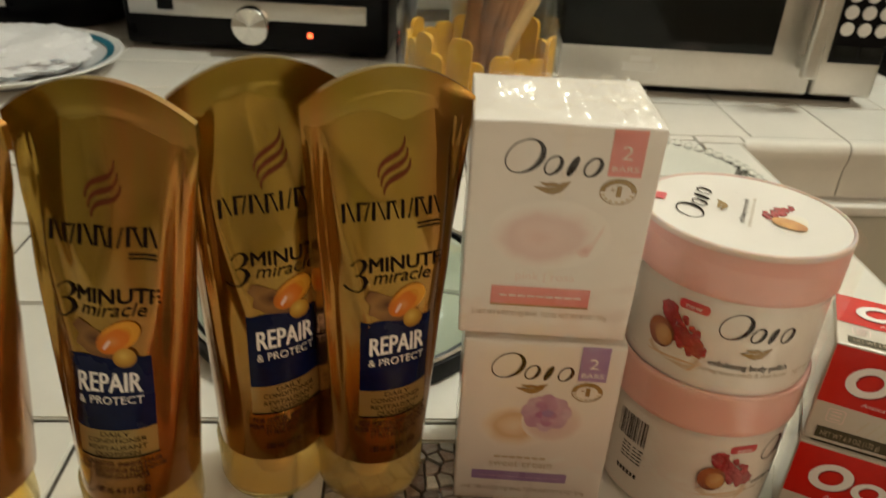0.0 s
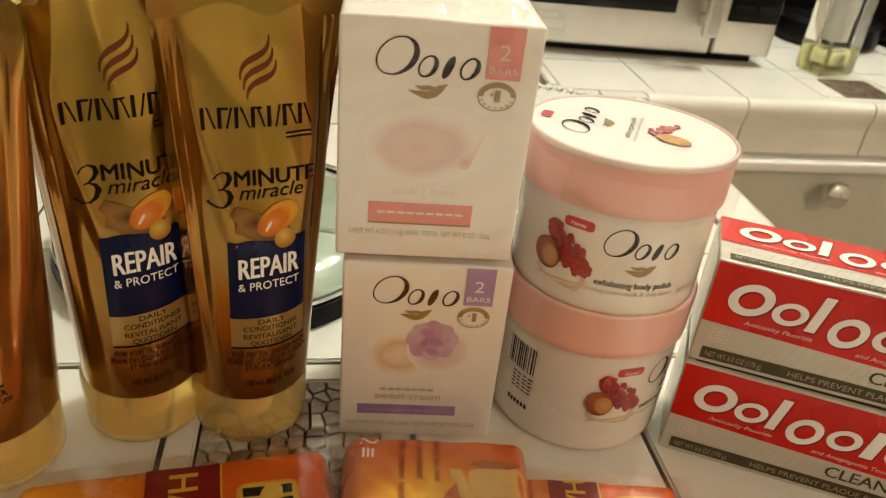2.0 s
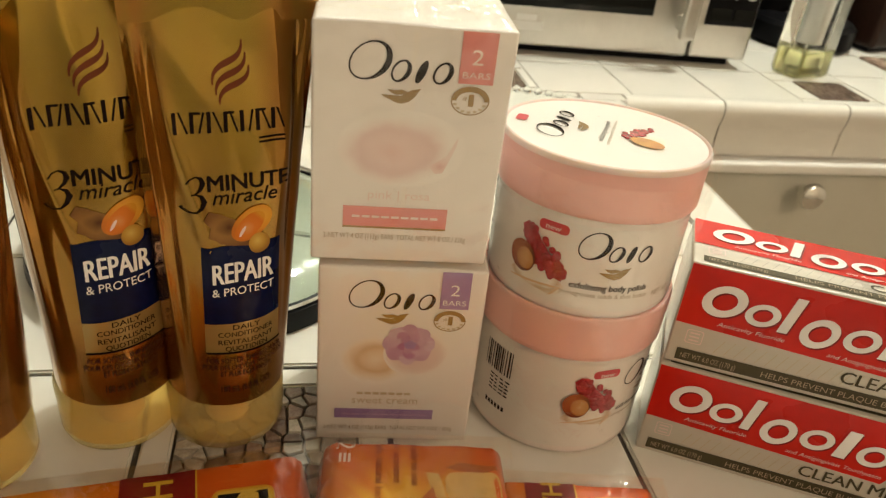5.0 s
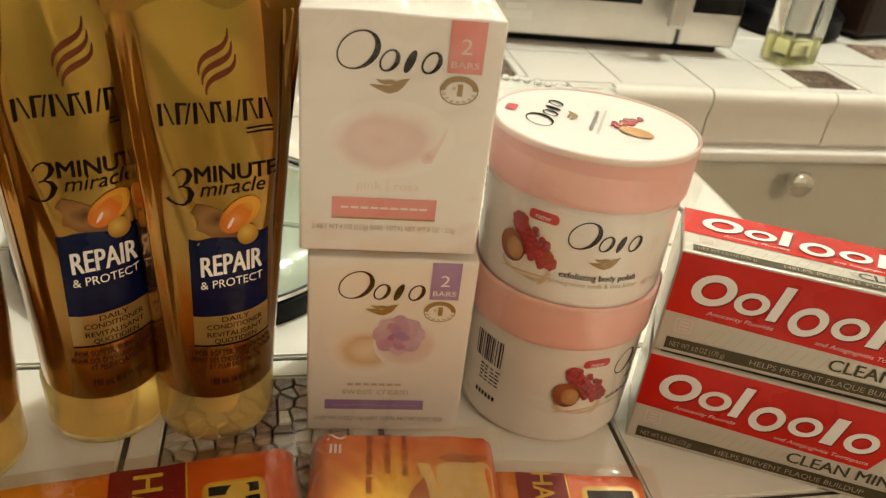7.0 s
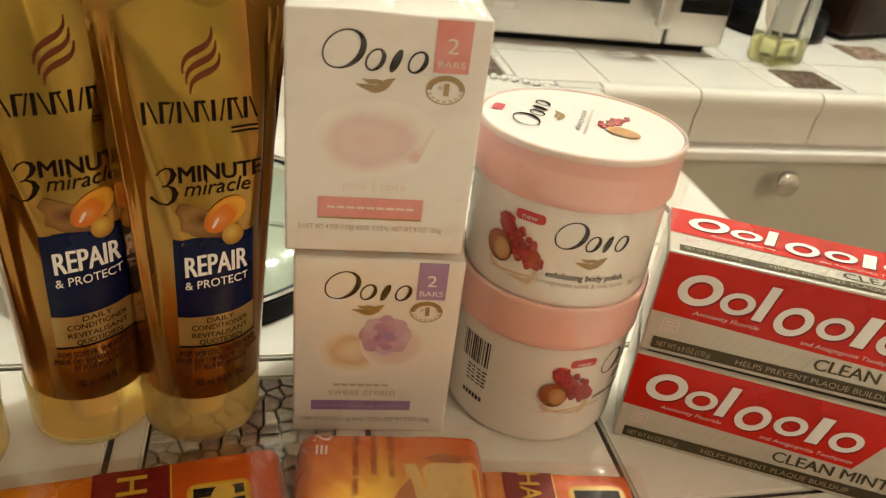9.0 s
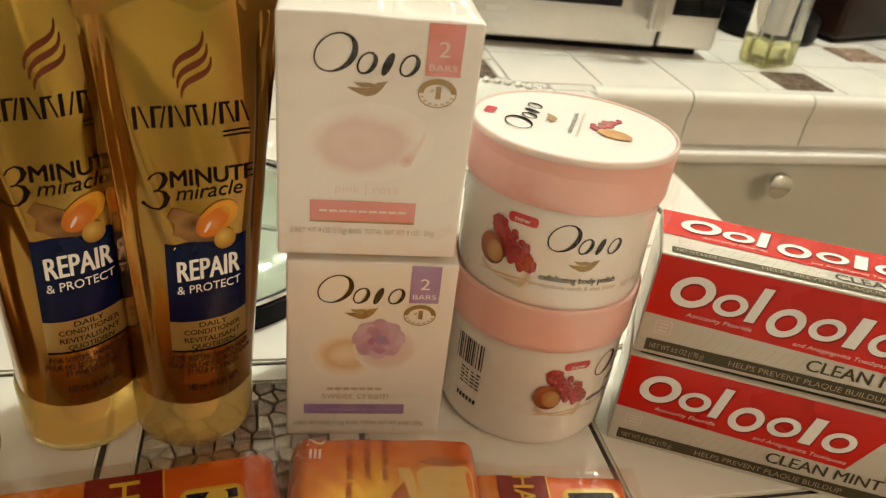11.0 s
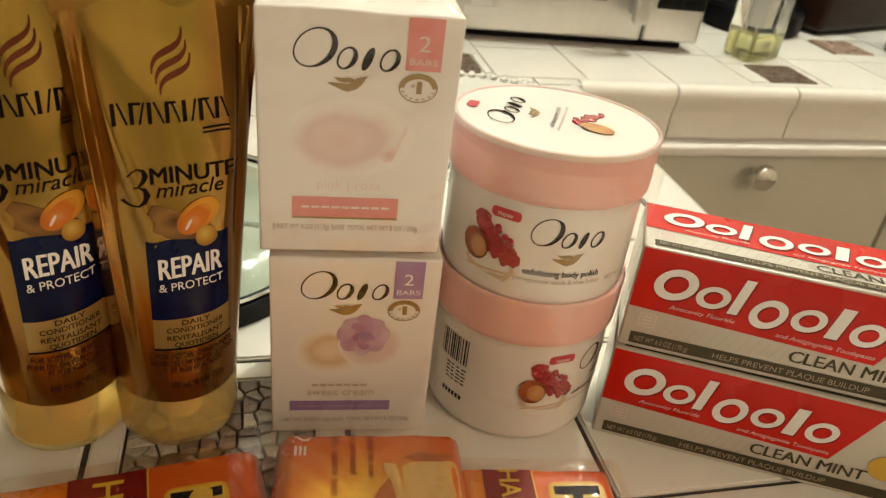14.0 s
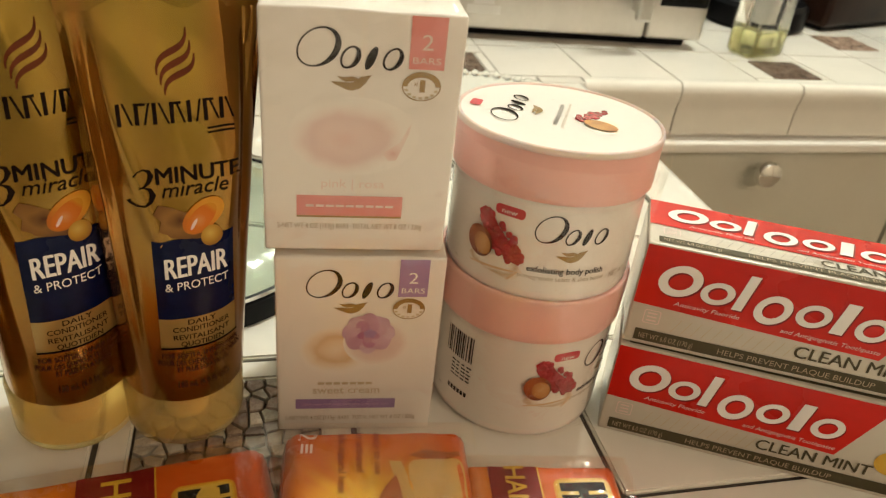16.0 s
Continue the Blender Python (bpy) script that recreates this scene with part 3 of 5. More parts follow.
# plate with crumpled tissue
pl = thing("plate", pose(-0.565, 0.585, 0.0), "white plate with a blue rim band", "plate")
part("dish", lathe([(0, 0.004), (0.075, 0.004), (0.08, 0.0), (0.085, 0.003), (0.125, 0.018), (0.127, 0.020), (0.124, 0.021), (0.085, 0.007), (0, 0.007)], 72), M_PLATE, pl)
part("rim_band", lathe([(0.108, 0.0164), (0.1165, 0.0190)], 72), M_PLATEBLUE, pl, "blue painted band")
bm = bmesh.new()
bmesh.ops.create_icosphere(bm, subdivisions=5, radius=1.0)
for v in bm.verts:
    d = v.co.normalized()
    k = 1 + 0.16 * noise.noise(d * 3.1) + 0.10 * abs(noise.noise(d * 7.0)) + 0.05 * noise.noise(d * 15)
    v.co = Vector((d.x * 0.104 * k, d.y * 0.102 * k, 0.0235 + d.z * 0.016 * (k + 0.5 * abs(noise.noise(d * 9)))))
tis = part("crumpled_tissue", bm, M_CRUMPLE, None)
tis.matrix_world = pose(-0.575, 0.580, 0.0)
tagged(tis, "crumpled white paper tissue lying on the plate", "tissue")

# canister of slices and sticks
can = thing("glass_canister", pose(-0.028, 0.545, 0.0), "clear glass canister filled with yellow slices and brown sticks", "canister")
pane = part("glass", lathe([(0, 0.0), (0.080, 0.0), (0.086, 0.004), (0.0865, 0.01), (0.0865, 0.185), (0.084, 0.187), (0.0838, 0.012), (0.078, 0.007), (0, 0.007)], 64), M_GLASS, can)
pane.visible_shadow = False
rnd = random.Random(4)
for i in range(22):
    a = 2 * math.pi * i / 22 + rnd.uniform(-0.05, 0.05)
    top = rnd.uniform(0.070, 0.096)
    pts = rect(-0.0118, 0.010, 0.0118, top, r=0.0085)
    bm = bmesh.new()
    put_grid(bm, pts, lambda u, v, o: (u, o, v), 0.0)
    g = bmesh.ops.extrude_face_region(bm, geom=bm.faces[:])
    bmesh.ops.translate(bm, vec=(0, 0.004, 0), verts=[v for v in g["geom"] if isinstance(v, bmesh.types.BMVert)])
    ob = part("slice", bm, M_YPASTA, can)
    ob.matrix_basis = pose(0.0775 * math.sin(a), -0.0775 * math.cos(a), 0, rnd.uniform(-3, 3), rnd.uniform(-5, 5), math.degrees(a))
for i in range(16):
    a, r0 = rnd.uniform(0, 6.28), rnd.uniform(0.0, 0.030)
    lean = Vector((rnd.uniform(0.05, 0.62), rnd.uniform(0.0, 0.2), 1)).normalized()
    r = rnd.uniform(0.0055, 0.0085)
    bm = lathe([(0, 0), (r * 0.8, 0.002), (r, 0.03), (r * 0.92, 0.07), (r * 1.05, 0.11), (r * 0.7, 0.136), (0, 0.139)], 14)
    for v in bm.verts:
        v.co.x += 0.009 * math.sin(v.co.z * 20 + 0.5 * i)
    ob = part("stick", bm, M_STICK if i % 5 else M_CRUST, can)
    q = lean.to_track_quat("Z", "Y").to_matrix().to_4x4()
    ob.matrix_basis = Matrix.Translation((-0.012 + r0 * math.cos(a) * 0.9, r0 * math.sin(a) - 0.012, 0.020)) @ q

# soap pump bottle
sp = thing("soap_bottle", pose(0.514, 0.638, 0.0, 0, 0, 20), "clear soap bottle with a little yellow-green soap", "soap bottle")
bm = boxed((-0.029, -0.022, 0.0), (0.029, 0.022, 0.15), 0.009, 4)
pane = part("bottle", bm, M_GLASS, sp)
pane.visible_shadow = False
part("soap", boxed((-0.0265, -0.0195, 0.003), (0.0265, 0.0195, 0.032), 0.007, 3), M_LIQUID, sp, "yellow-green liquid soap")
part("pump_tube", lathe([(0, 0.04), (0.009, 0.04), (0.009, 0.15), (0.013, 0.152), (0.013, 0.168), (0.004, 0.172), (0.004, 0.19), (0, 0.19)], 24), M_PUMP, sp, "white pump and dip tube")
part("nozzle", boxed((-0.008, -0.045, 0.188), (0.008, 0.010, 0.198), 0.003), M_PUMP, sp)

# dark appliance behind the soap bottle, with a pale rounded lever
cm = thing("coffee_maker", pose(0.592, 0.80, 0.0, 0, 0, -4), "black plastic coffee maker with a rounded pale lever", "coffee maker")
part("base", lathe([(0, 0), (0.067, 0), (0.072, 0.006), (0.072, 0.03), (0.066, 0.036), (0, 0.036)], 48), M_BLACK, cm)
part("tower", boxed((-0.08, 0.02, 0.0), (0.025, 0.13, 0.27), 0.015, 3), M_BLACK, cm)
part("side_panel", boxed((-0.16, 0.0, 0.012), (-0.082, 0.13, 0.25), 0.006, 3), M_BLACK, cm)
bm = lathe([(0, -0.03), (0.006, -0.028), (0.0125, -0.02), (0.015, -0.005), (0.0145, 0.02), (0.012, 0.07), (0, 0.072)], 28)
bmesh.ops.translate(bm, vec=(-0.027, -0.060, 0.072), verts=bm.verts)
part("lever", bm, M_PUMP, cm, "pale rounded plastic lever")
sk = thing("glass_jar", pose(0.80, 0.70, 0.0), "dark glass jar catching small highlights", "jar")
part("jar_body", lathe([(0, 0), (0.04, 0), (0.045, 0.006), (0.045, 0.07), (0.034, 0.085), (0.034, 0.1), (0, 0.1)], 40), M_BLACKGLASS, sk)
part("jar_lid", lathe([(0, 0.1), (0.037, 0.1), (0.037, 0.118), (0, 0.12)], 40), M_CHROME, sk)

# Made-up box, placed in view for a dark area of unclear things and shade.
wb = thing("dark_corner_box", pose(0.684, 0.763, 0.0, 0, 0, 24), "made-up dark brown box placed to fill the dark corner in view", "bread box")
part("body", boxed((0.0, 0.0, 0.006), (0.40, 0.09, 0.24), 0.008, 3), M_DARKBOX, wb)
part("plinth", boxed((0.006, 0.008, 0.0), (0.394, 0.082, 0.008), 0.002), M_BLACK, wb)

# glass lid with a dark rim, behind the tubes
gl = thing("pot_lid", pose(-0.108, 0.160, 0.0), "round glass pot lid with a black rim lying on the counter", "pot lid")
part("rim", lathe([(0.094, 0.0), (0.101, 0.0), (0.1025, 0.006), (0.1015, 0.013), (0.096, 0.015), (0.0935, 0.011), (0.094, 0.0)], 96), M_BLACK, gl, "black rim with a bright edge")
# thin chrome ring added to give the black rim its highlight
part("rim_highlight", lathe([(0.0985, 0.0155), (0.100, 0.0165), (0.1012, 0.0152), (0.1005, 0.0138)], 96), M_CHROME, gl, "thin chrome ring added for the rim's bright highlight")
pane = part("glass_dome", lathe([(0.095, 0.012), (0.085, 0.020), (0.06, 0.029), (0.03, 0.034), (0, 0.036), (0, 0.0325), (0.03, 0.0305), (0.06, 0.0255), (0.085, 0.0165), (0.094, 0.010)], 72), M_GLASSG, gl, "tempered greenish glass dome")
pane.visible_shadow = False

# beaded clear dish behind the jars
bd = thing("clear_dish", pose(0.105, 0.300, 0.0), "clear pressed glass dish with a beaded rim", "dish")
pane = part("bowl", lathe([(0, 0.003), (0.05, 0.003), (0.055, 0.0), (0.06, 0.004), (0.085, 0.026), (0.098, 0.031), (0.0985, 0.0335), (0.096, 0.0335), (0.083, 0.029), (0.057, 0.008), (0, 0.006)], 72), M_GLASS, bd)
pane.visible_shadow = False
for i in range(64):
    a = 2 * math.pi * i / 64
    bm = bmesh.new()
    bmesh.ops.create_icosphere(bm, subdivisions=2, radius=0.0038)
    ob = part("bead", bm, M_GLASS, bd)
    ob.visible_shadow = False
    ob.matrix_basis = pose(0.0985 * math.cos(a), 0.0985 * math.sin(a), 0.0345)


def crumple(name, w, d, h, seed, m, label):
    bm = bmesh.new()
    n = 44
    g = []
    for j in range(n):
        for i in range(n):
            u, v = i / (n - 1) - 0.5, j / (n - 1) - 0.5
            p = Vector((u * 6 + seed, v * 6, seed))
            z = h * (0.5 + 0.5 * noise.noise(p * 0.6)) * max(0, 1 - 3.4 * max(abs(u), abs(v)) ** 2.2) + 0.006 * abs(noise.noise(p * 2.2)) + 0.001
            g.append(bm.verts.new((u * w + 0.008 * noise.noise(p), v * d + 0.008 * noise.noise(p + Vector((9, 0, 0))), z)))
    for j in range(n - 1):
        for i in range(n - 1):
            bm.faces.new((g[j * n + i], g[j * n + i + 1], g[(j + 1) * n + i + 1], g[(j + 1) * n + i]))
    ob = part(name, bm, M_FILM, None)
    ob.visible_shadow = False
    ob.matrix_world = m
    return tagged(ob, label, "plastic wrap")


crumple("plastic_wrap", 0.20, 0.16, 0.035, 2.0, pose(-0.02, 0.375, 0.0, 0, 0, 12), "crumpled clear plastic wrap lying on the tiles")
crumple("plastic_wrap", 0.10, 0.08, 0.018, 5.0, pose(-0.30, 0.47, 0.0, 0, 0, 40), "small crumpled piece of clear plastic wrap")

# ceiling fixture
fx = thing("ceiling_light", pose(0.593, 0.617, 1.50), "three-bulb ceiling light with glowing glass bulbs", "ceiling light")
part("canopy", lathe([(0, 0.0), (0.11, 0.0), (0.11, -0.012), (0.09, -0.028), (0, -0.03)], 40), M_CHROME, fx)
for bx, by in BULBS:
    bm = lathe([(0, -0.055), (0.018, -0.055), (0.02, -0.02), (0, -0.018)], 20)
    ob = part("socket", bm, M_PUMP, fx)
    ob.location = (bx - 0.593, by - 0.617, 0)

# made-up, unseen fixture that carries the added front fill lamp
rl = thing("fill_light_mount", pose(*FRONT_FILL, 1.50), "made-up hanging fixture for the added front fill lamp", "ceiling light")
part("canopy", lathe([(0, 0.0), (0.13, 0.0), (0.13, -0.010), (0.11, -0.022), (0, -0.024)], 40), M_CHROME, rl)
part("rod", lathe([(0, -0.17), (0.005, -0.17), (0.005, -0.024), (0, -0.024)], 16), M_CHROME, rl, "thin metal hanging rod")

# ---- the tubes ----
TUBE_H, CAP_H, TUBE_W = 0.187, 0.0285, 0.0315


def tube_section(z):
    """Half width and half thickness of a tube at height z."""
    k = max(0.0, min(1.0, (z - CAP_H) / (TUBE_H - 0.004 - CAP_H)))
    w = 0.0242 + (TUBE_W - 0.0242) * k ** 1.15
    t = 0.0242 * (1 - k ** 1.9) + 0.0011
    return w, t


def tube_point(a, z, lean, seed, o=0.0):
    """A point of a tube's dented skin: a is the angle round it, z the height, o how far proud."""
    w, t = tube_section(z)
    k = z / TUBE_H
    fade = max(0.0, min(1.0, (1 - k) / 0.14))
    c = math.cos(a)
    dent = 1 + 0.09 * k * fade * noise.noise(Vector((c * 1.3 + seed * 3, math.sin(a) * 1.3, z * 16)))
    fold = 0.0
    for at, slope, width, deep in ((-0.80, 0.10, 0.060, 0.0060), (-0.93, 0.10, 0.035, -0.0040), (0.84, -0.10, 0.06, 0.0045)):
        fold += deep * math.exp(-((c - at - slope * (1 - k)) / width) ** 2)
    fold *= max(0, k - 0.22) * fade
    # the front facet: creases that run in from both upper corners
    for side, top, run, deep in ((-1, 0.93 + 0.03 * math.sin(seed), 1.35, 0.0017), (1, 0.90, 0.75 + 0.15 * math.cos(seed), 0.0012)):
        at = side * max(0.30, top - run * (0.97 - k))
        d = side * (c - at)
        fold -= deep * math.exp(-(d / 0.11) ** 2) * max(0.0, min(1.0, (k - 0.36) / 0.22)) * fade
        fold += 0.8 * deep * math.exp(-((d - 0.21) / 0.13) ** 2) * max(0.0, min(1.0, (k - 0.30) / 0.25)) * fade
    crease = abs(noise.noise(Vector((c * 1.5 + z * 10 + seed, z * 13 - c * 0.8, seed * 0.7)))) - 0.2
    fold += 0.0085 * crease * max(0.0, k - 0.35) * min(1.0, fade * 1.5)
    arc = (0.0125 * (1 - c * c) - 0.0068) * max(0.0, min(1.0, (k - 0.80) / 0.20)) ** 1.5
    y = t * dent * math.sin(a)
    y += fold if y < 0 else -fold
    y -= o if y < 0 else 0
    return (w * math.cos(a) + lean[0] * k, y + lean[1] * k, z + arc)


def tube(m, lean, seed, label, slope):
    ob = thing("conditioner_tube", m, label, "tube", "conditioner tubes")

    def on(u, v, o):
        v += slope * u + 0.0062 * min(1, max(0, (0.152 - v) / 0.065))
        x = max(-0.995, min(0.995, (u + 0.0015) / tube_section(v)[0]))
        return tube_point(-math.acos(x), v, lean, seed, o)
    # cap
    cap = part("cap", lathe([(0, 0.0), (0.0215, 0.0), (0.0237, 0.0012), (0.0247, 0.004), (0.0250, 0.026), (0.0243, 0.0282), (0.0215, 0.0286), (0.0213, 0.003), (0, 0.003)], 64), M_CAP, ob, "translucent amber flip cap")
    cap.visible_shadow = False
    part("neck", lathe([(0, 0.004), (0.010, 0.004), (0.010, 0.018), (0.016, 0.020), (0.019, 0.0284), (0, 0.0284)], 32), M_CRUST, ob, "cloudy inner neck")
    # body with soft dents
    bm = bmesh.new()
    seg, rows = 220, 120
    rings = []
    for j in range(rows + 1):
        z = CAP_H + (TUBE_H - CAP_H) * j / rows
        ring = [bm.verts.new(tube_point(2 * math.pi * i / seg, z, lean, seed)) for i in range(seg)]
        rings.append(ring)
    for a, b in zip(rings, rings[1:]):
        for i in range(seg):
            bm.faces.new((a[i], a[(i + 1) % seg], b[(i + 1) % seg], b[i]))
    bm.faces.new(rings[0])
    part("body", bm, M_TUBE, ob)
    # flat end: a thin web, and a proud sealed band that follows its arc
    n = 36
    for nm, half, lower in (("end_web", 0.0009, False), ("crimp", 0.0015, True)):
        bm = bmesh.new()
        front, back = [], []
        for i in range(n + 1):
            u = (-TUBE_W + 2 * TUBE_W * i / n) * (1.012 if lower else 0.995)
            top = TUBE_H + 0.0012 + 0.0125 * (1 - (i * 2 / n - 1) ** 2) - (0.0 if lower else 0.001)
            low = top - 0.0085 if lower else TUBE_H - 0.006
            for lst, s in ((front, -1), (back, 1)):
                lst.append([bm.verts.new((u + lean[0], lean[1] + s * half, low)), bm.verts.new((u + lean[0], lean[1] + s * half, top))])
        for i in range(n):
            for lst in (front, back):
                bm.faces.new((lst[i][0], lst[i + 1][0], lst[i + 1][1], lst[i][1]))
            bm.faces.new((front[i][1], front[i + 1][1], back[i + 1][1], back[i][1]))
            bm.faces.new((front[i][0], front[i + 1][0], back[i + 1][0], back[i][0]))
        for i in (0, n):
            bm.faces.new((front[i][0], front[i][1], back[i][1], back[i][0]))
        part(nm, bm, M_TUBE, ob, "flat crimped end seal" if lower else "")
    D = 0.00028
    bm = bmesh.new()
    put_sheet(bm, -0.0135, 0.064, 0.0155, 0.0985, on, D, 14, 10)
    part("label_panel", bm, M_BLUE, ob, "deep blue foil panel")
    bm = bmesh.new()
    put_text(bm, "REPAIR", -0.0100, 0.0822, 0.0124, 0.0088, on, 2 * D, bold=0.0004)
    put_text(bm, "& PROTECT", -0.0105, 0.0768, 0.0128, 0.0034, on, 2 * D)
    part("panel_lettering", bm, M_WHITEINK, ob, "white lettering")
    bm = bmesh.new()
    for k in range(7):
        u0, tall = -0.0198 + k * 0.00550, 0.1445
        put_grid(bm, rect(u0, tall, u0 + 0.0013, tall + 0.0078, 2), on, D)
        lean_k = (0.0024, -0.0016, 0.0028)[k % 3]
        x = u0 + (0.0018 if lean_k > 0 else 0.0042)
        put_grid(bm, [(x, tall + 0.0078), (x + 0.0007, tall + 0.0078), (x + lean_k + 0.0007, tall), (x + lean_k, tall)][::-1], on, D)
        if k % 2:
            put_grid(bm, rect(u0 + 0.0013, tall + 0.0070, u0 + 0.0036, tall + 0.0078, 2), on, D)
    put_grid(bm, rect(0.0085, 0.1395, 0.0180, 0.1402, 3), on, D)
    put_grid(bm, rect(0.0085, 0.1412, 0.0180, 0.1419, 3), on, D)
    for line in (((0.10, 0.84, 0.03), (0.24, 0.96, 0.02), (0.46, 1.00, 0.02), (0.68, 0.93, 0.06), (0.76, 0.79, 0.085), (0.68, 0.64, 0.06), (0.50, 0.545, 0.02), (0.30, 0.51, 0.015)),
                   ((0.30, 0.53, 0.015), (0.52, 0.52, 0.02), (0.74, 0.43, 0.06), (0.84, 0.27, 0.095), (0.74, 0.10, 0.07), (0.52, 0.00, 0.03), (0.26, -0.02, 0.025), (0.04, 0.05, 0.03), (-0.04, 0.12, 0.05))):
        stroke(bm, [(-0.0190 + 0.0088 * x + 0.0012 * y, 0.1140 + 0.0140 * y, 0.0105 * wd) for x, y, wd in line], on, 1.5 * D)
    put_text(bm, "MINUTE", -0.0098, 0.1215, 0.0188, 0.0062, on, D, bold=0.0003)
    put_text(bm, "miracle", -0.0085, 0.1160, 0.0140, 0.0058, on, D, slant=0.25)
    part("front_lettering", bm, M_INK, ob, "dark brown lettering")
    bm = bmesh.new()
    for k in range(3):
        x0, y0, sx, sy = -0.0062 + 0.0010 * k, 0.1632 - 0.0030 * k, 0.0105, 0.0088 - 0.0004 * k
        mid = [(x0 + sx * (2.2 * s * s * (1.5 - s) - 0.1 * s), y0 - 0.0012 + sy * (0.62 * s + 0.38 * (2 * s - 1) ** 3 + 0.19)) for s in [x / 12 for x in range(13)]]
        wid = [0.0009 * math.sin(math.pi * (0.06 + 0.88 * x / 12)) for x in range(13)]
        stroke(bm, [(x, y, q) for (x, y), q in zip(mid, wid)], on, D)
    part("emblem", bm, M_EMBLEM, ob, "three red-brown curved strokes")
    def spot(u, v):
        return on(u, v, 0.0)

    shell = soft_print("tan_shell_ink", spot(-0.0035, 0.1060), (0.011, 0.02, 0.008), ((0.0, (0.09, 0.030, 0.008)), (0.45, (0.25, 0.125, 0.028)), (1.0, (0.15, 0.060, 0.012))), 0.5, 160)
    bm = bmesh.new()
    put_grid(bm, [(-0.0122, 0.1105), (-0.0100, 0.1135), (-0.0060, 0.1120), (-0.0010, 0.1092), (0.0010, 0.1040), (-0.0005, 0.0998), (-0.0060, 0.1000), (-0.0108, 0.1030), (-0.0098, 0.1070)], on, 1.2 * D)
    put_grid(bm, oval(0.0005, 0.1005, 0.0095, 0.0026, turn=-0.15, wob=0.08), on, 1.1 * D)
    part("shell_picture", bm, shell, ob, "tan nut shell picture")
    rim = soft_print("amber_capsule_ink", spot(0.0078, 0.1098), (0.011, 0.02, 0.008), ((0.0, (0.68, 0.36, 0.03)), (0.6, (0.62, 0.25, 0.015)), (1.0, (0.52, 0.15, 0.01))))
    bm = bmesh.new()
    put_grid(bm, oval(0.0048, 0.1070, 0.0088, 0.0056, turn=0.72), on, 2.0 * D)
    part("capsule_end_picture", bm, rim, ob, "yellow rim of the pictured capsule")
    core = soft_print("orange_capsule_ink", spot(0.0030, 0.1055), (0.0075, 0.02, 0.0065), ((0.0, (0.62, 0.26, 0.07)), (0.35, (0.60, 0.17, 0.012)), (0.75, (0.58, 0.15, 0.006)), (1.0, (0.60, 0.26, 0.012))), 0.3, 200)
    bm = bmesh.new()
    put_grid(bm, oval(0.0040, 0.1061, 0.0070, 0.0039, turn=0.80), on, 2.5 * D)
    part("capsule_picture", bm, core, ob, "glossy orange capsule picture")
    bm = bmesh.new()
    put_grid(bm, oval(0.0012, 0.1042, 0.0024, 0.0006, turn=1.05), on, 2.9 * D)
    part("capsule_glint_picture", bm, M_PINKPALE, ob, "printed pale glint")
    drop = soft_print("golden_drop_ink", spot(0.0066, 0.0992), (0.0045, 0.02, 0.0045), ((0.0, (0.62, 0.42, 0.09)), (0.6, (0.46, 0.26, 0.03)), (1.0, (0.30, 0.14, 0.015))))
    bm = bmesh.new()
    put_grid(bm, oval(0.0072, 0.0982, 0.0040, 0.0044), on, 3.2 * D)
    part("drop_picture", bm, drop, ob, "golden drop picture")
    bm = bmesh.new()
    put_sheet(bm, -0.0135, 0.0500, 0.0155, 0.0638, on, 0.6 * D, 14, 5)
    part("pale_panel", bm, M_PALEPANEL, ob, "pale gold panel under the blue one")
    bm = bmesh.new()
    for body, u0, u1, v, h in (("DAILY", -0.0035, 0.0070, 0.0600, 0.0022), ("CONDITIONER", -0.0090, 0.0125, 0.0568, 0.0022), ("REVITALISANT", -0.0090, 0.0125, 0.0532, 0.0022), ("QUOTIDIEN", -0.0065, 0.0100, 0.0500, 0.0022)):
        put_text(bm, body, u0, v + 0.0010, u1, h, on, 1.6 * D, bold=0.00005)
    put_sheet(bm, -0.0135, 0.0496, 0.0160, 0.0505, on, 1.6 * D, 12, 1)
    part("lower_lettering", bm, M_INK, ob, "small dark lettering")
    bm = bmesh.new()
    for body, u0, u1, v, h in (("FOR SOFTER, SHINIER HAIR", -0.0135, 0.0165, 0.0440, 0.0024), ("POUR DES CHEVEUX PLUS DOUX", -0.0150, 0.0175, 0.0406, 0.0024), ("ET PLUS ECLATANTS", -0.0085, 0.0120, 0.0372, 0.0024), ("180 mL (6.0 FL OZ)", -0.0085, 0.0120, 0.0290, 0.0030)):
        put_text(bm, body, u0, v + 0.0010, u1, h, on, 1.6 * D, bold=0.00005)
    part("small_lettering", bm, M_BROWNINK, ob, "small red-brown lettering")
    return ob


def leaning(yaw, dx, dy):
    a = radians(-yaw)
    return (dx * math.cos(a) - dy * math.sin(a), dx * math.sin(a) + dy * math.cos(a))


for bx, by, yaw, dx, dy, slope, lab in (
        (-0.0745, 0.0155, 21, 0.0085, -0.0105, 0.0, "gold conditioner tube with a blue panel, standing on its cap"),
        (-0.1200, 0.0135, 24, 0.0080, -0.0075, 0.07, "gold conditioner tube turned aside, standing on its cap"),
        (-0.1705, -0.016, -3, 0.0155, -0.011, 0.0, "gold conditioner tube with dented shoulder, standing on its cap"),
        (-0.2400, -0.030, -6, 0.0300, -0.006, 0.0, "gold conditioner tube leaning at the end of the row")):
    tube(pose(bx, by, 0, 0, 0, yaw), leaning(yaw, dx, dy), bx * 100, lab, slope)


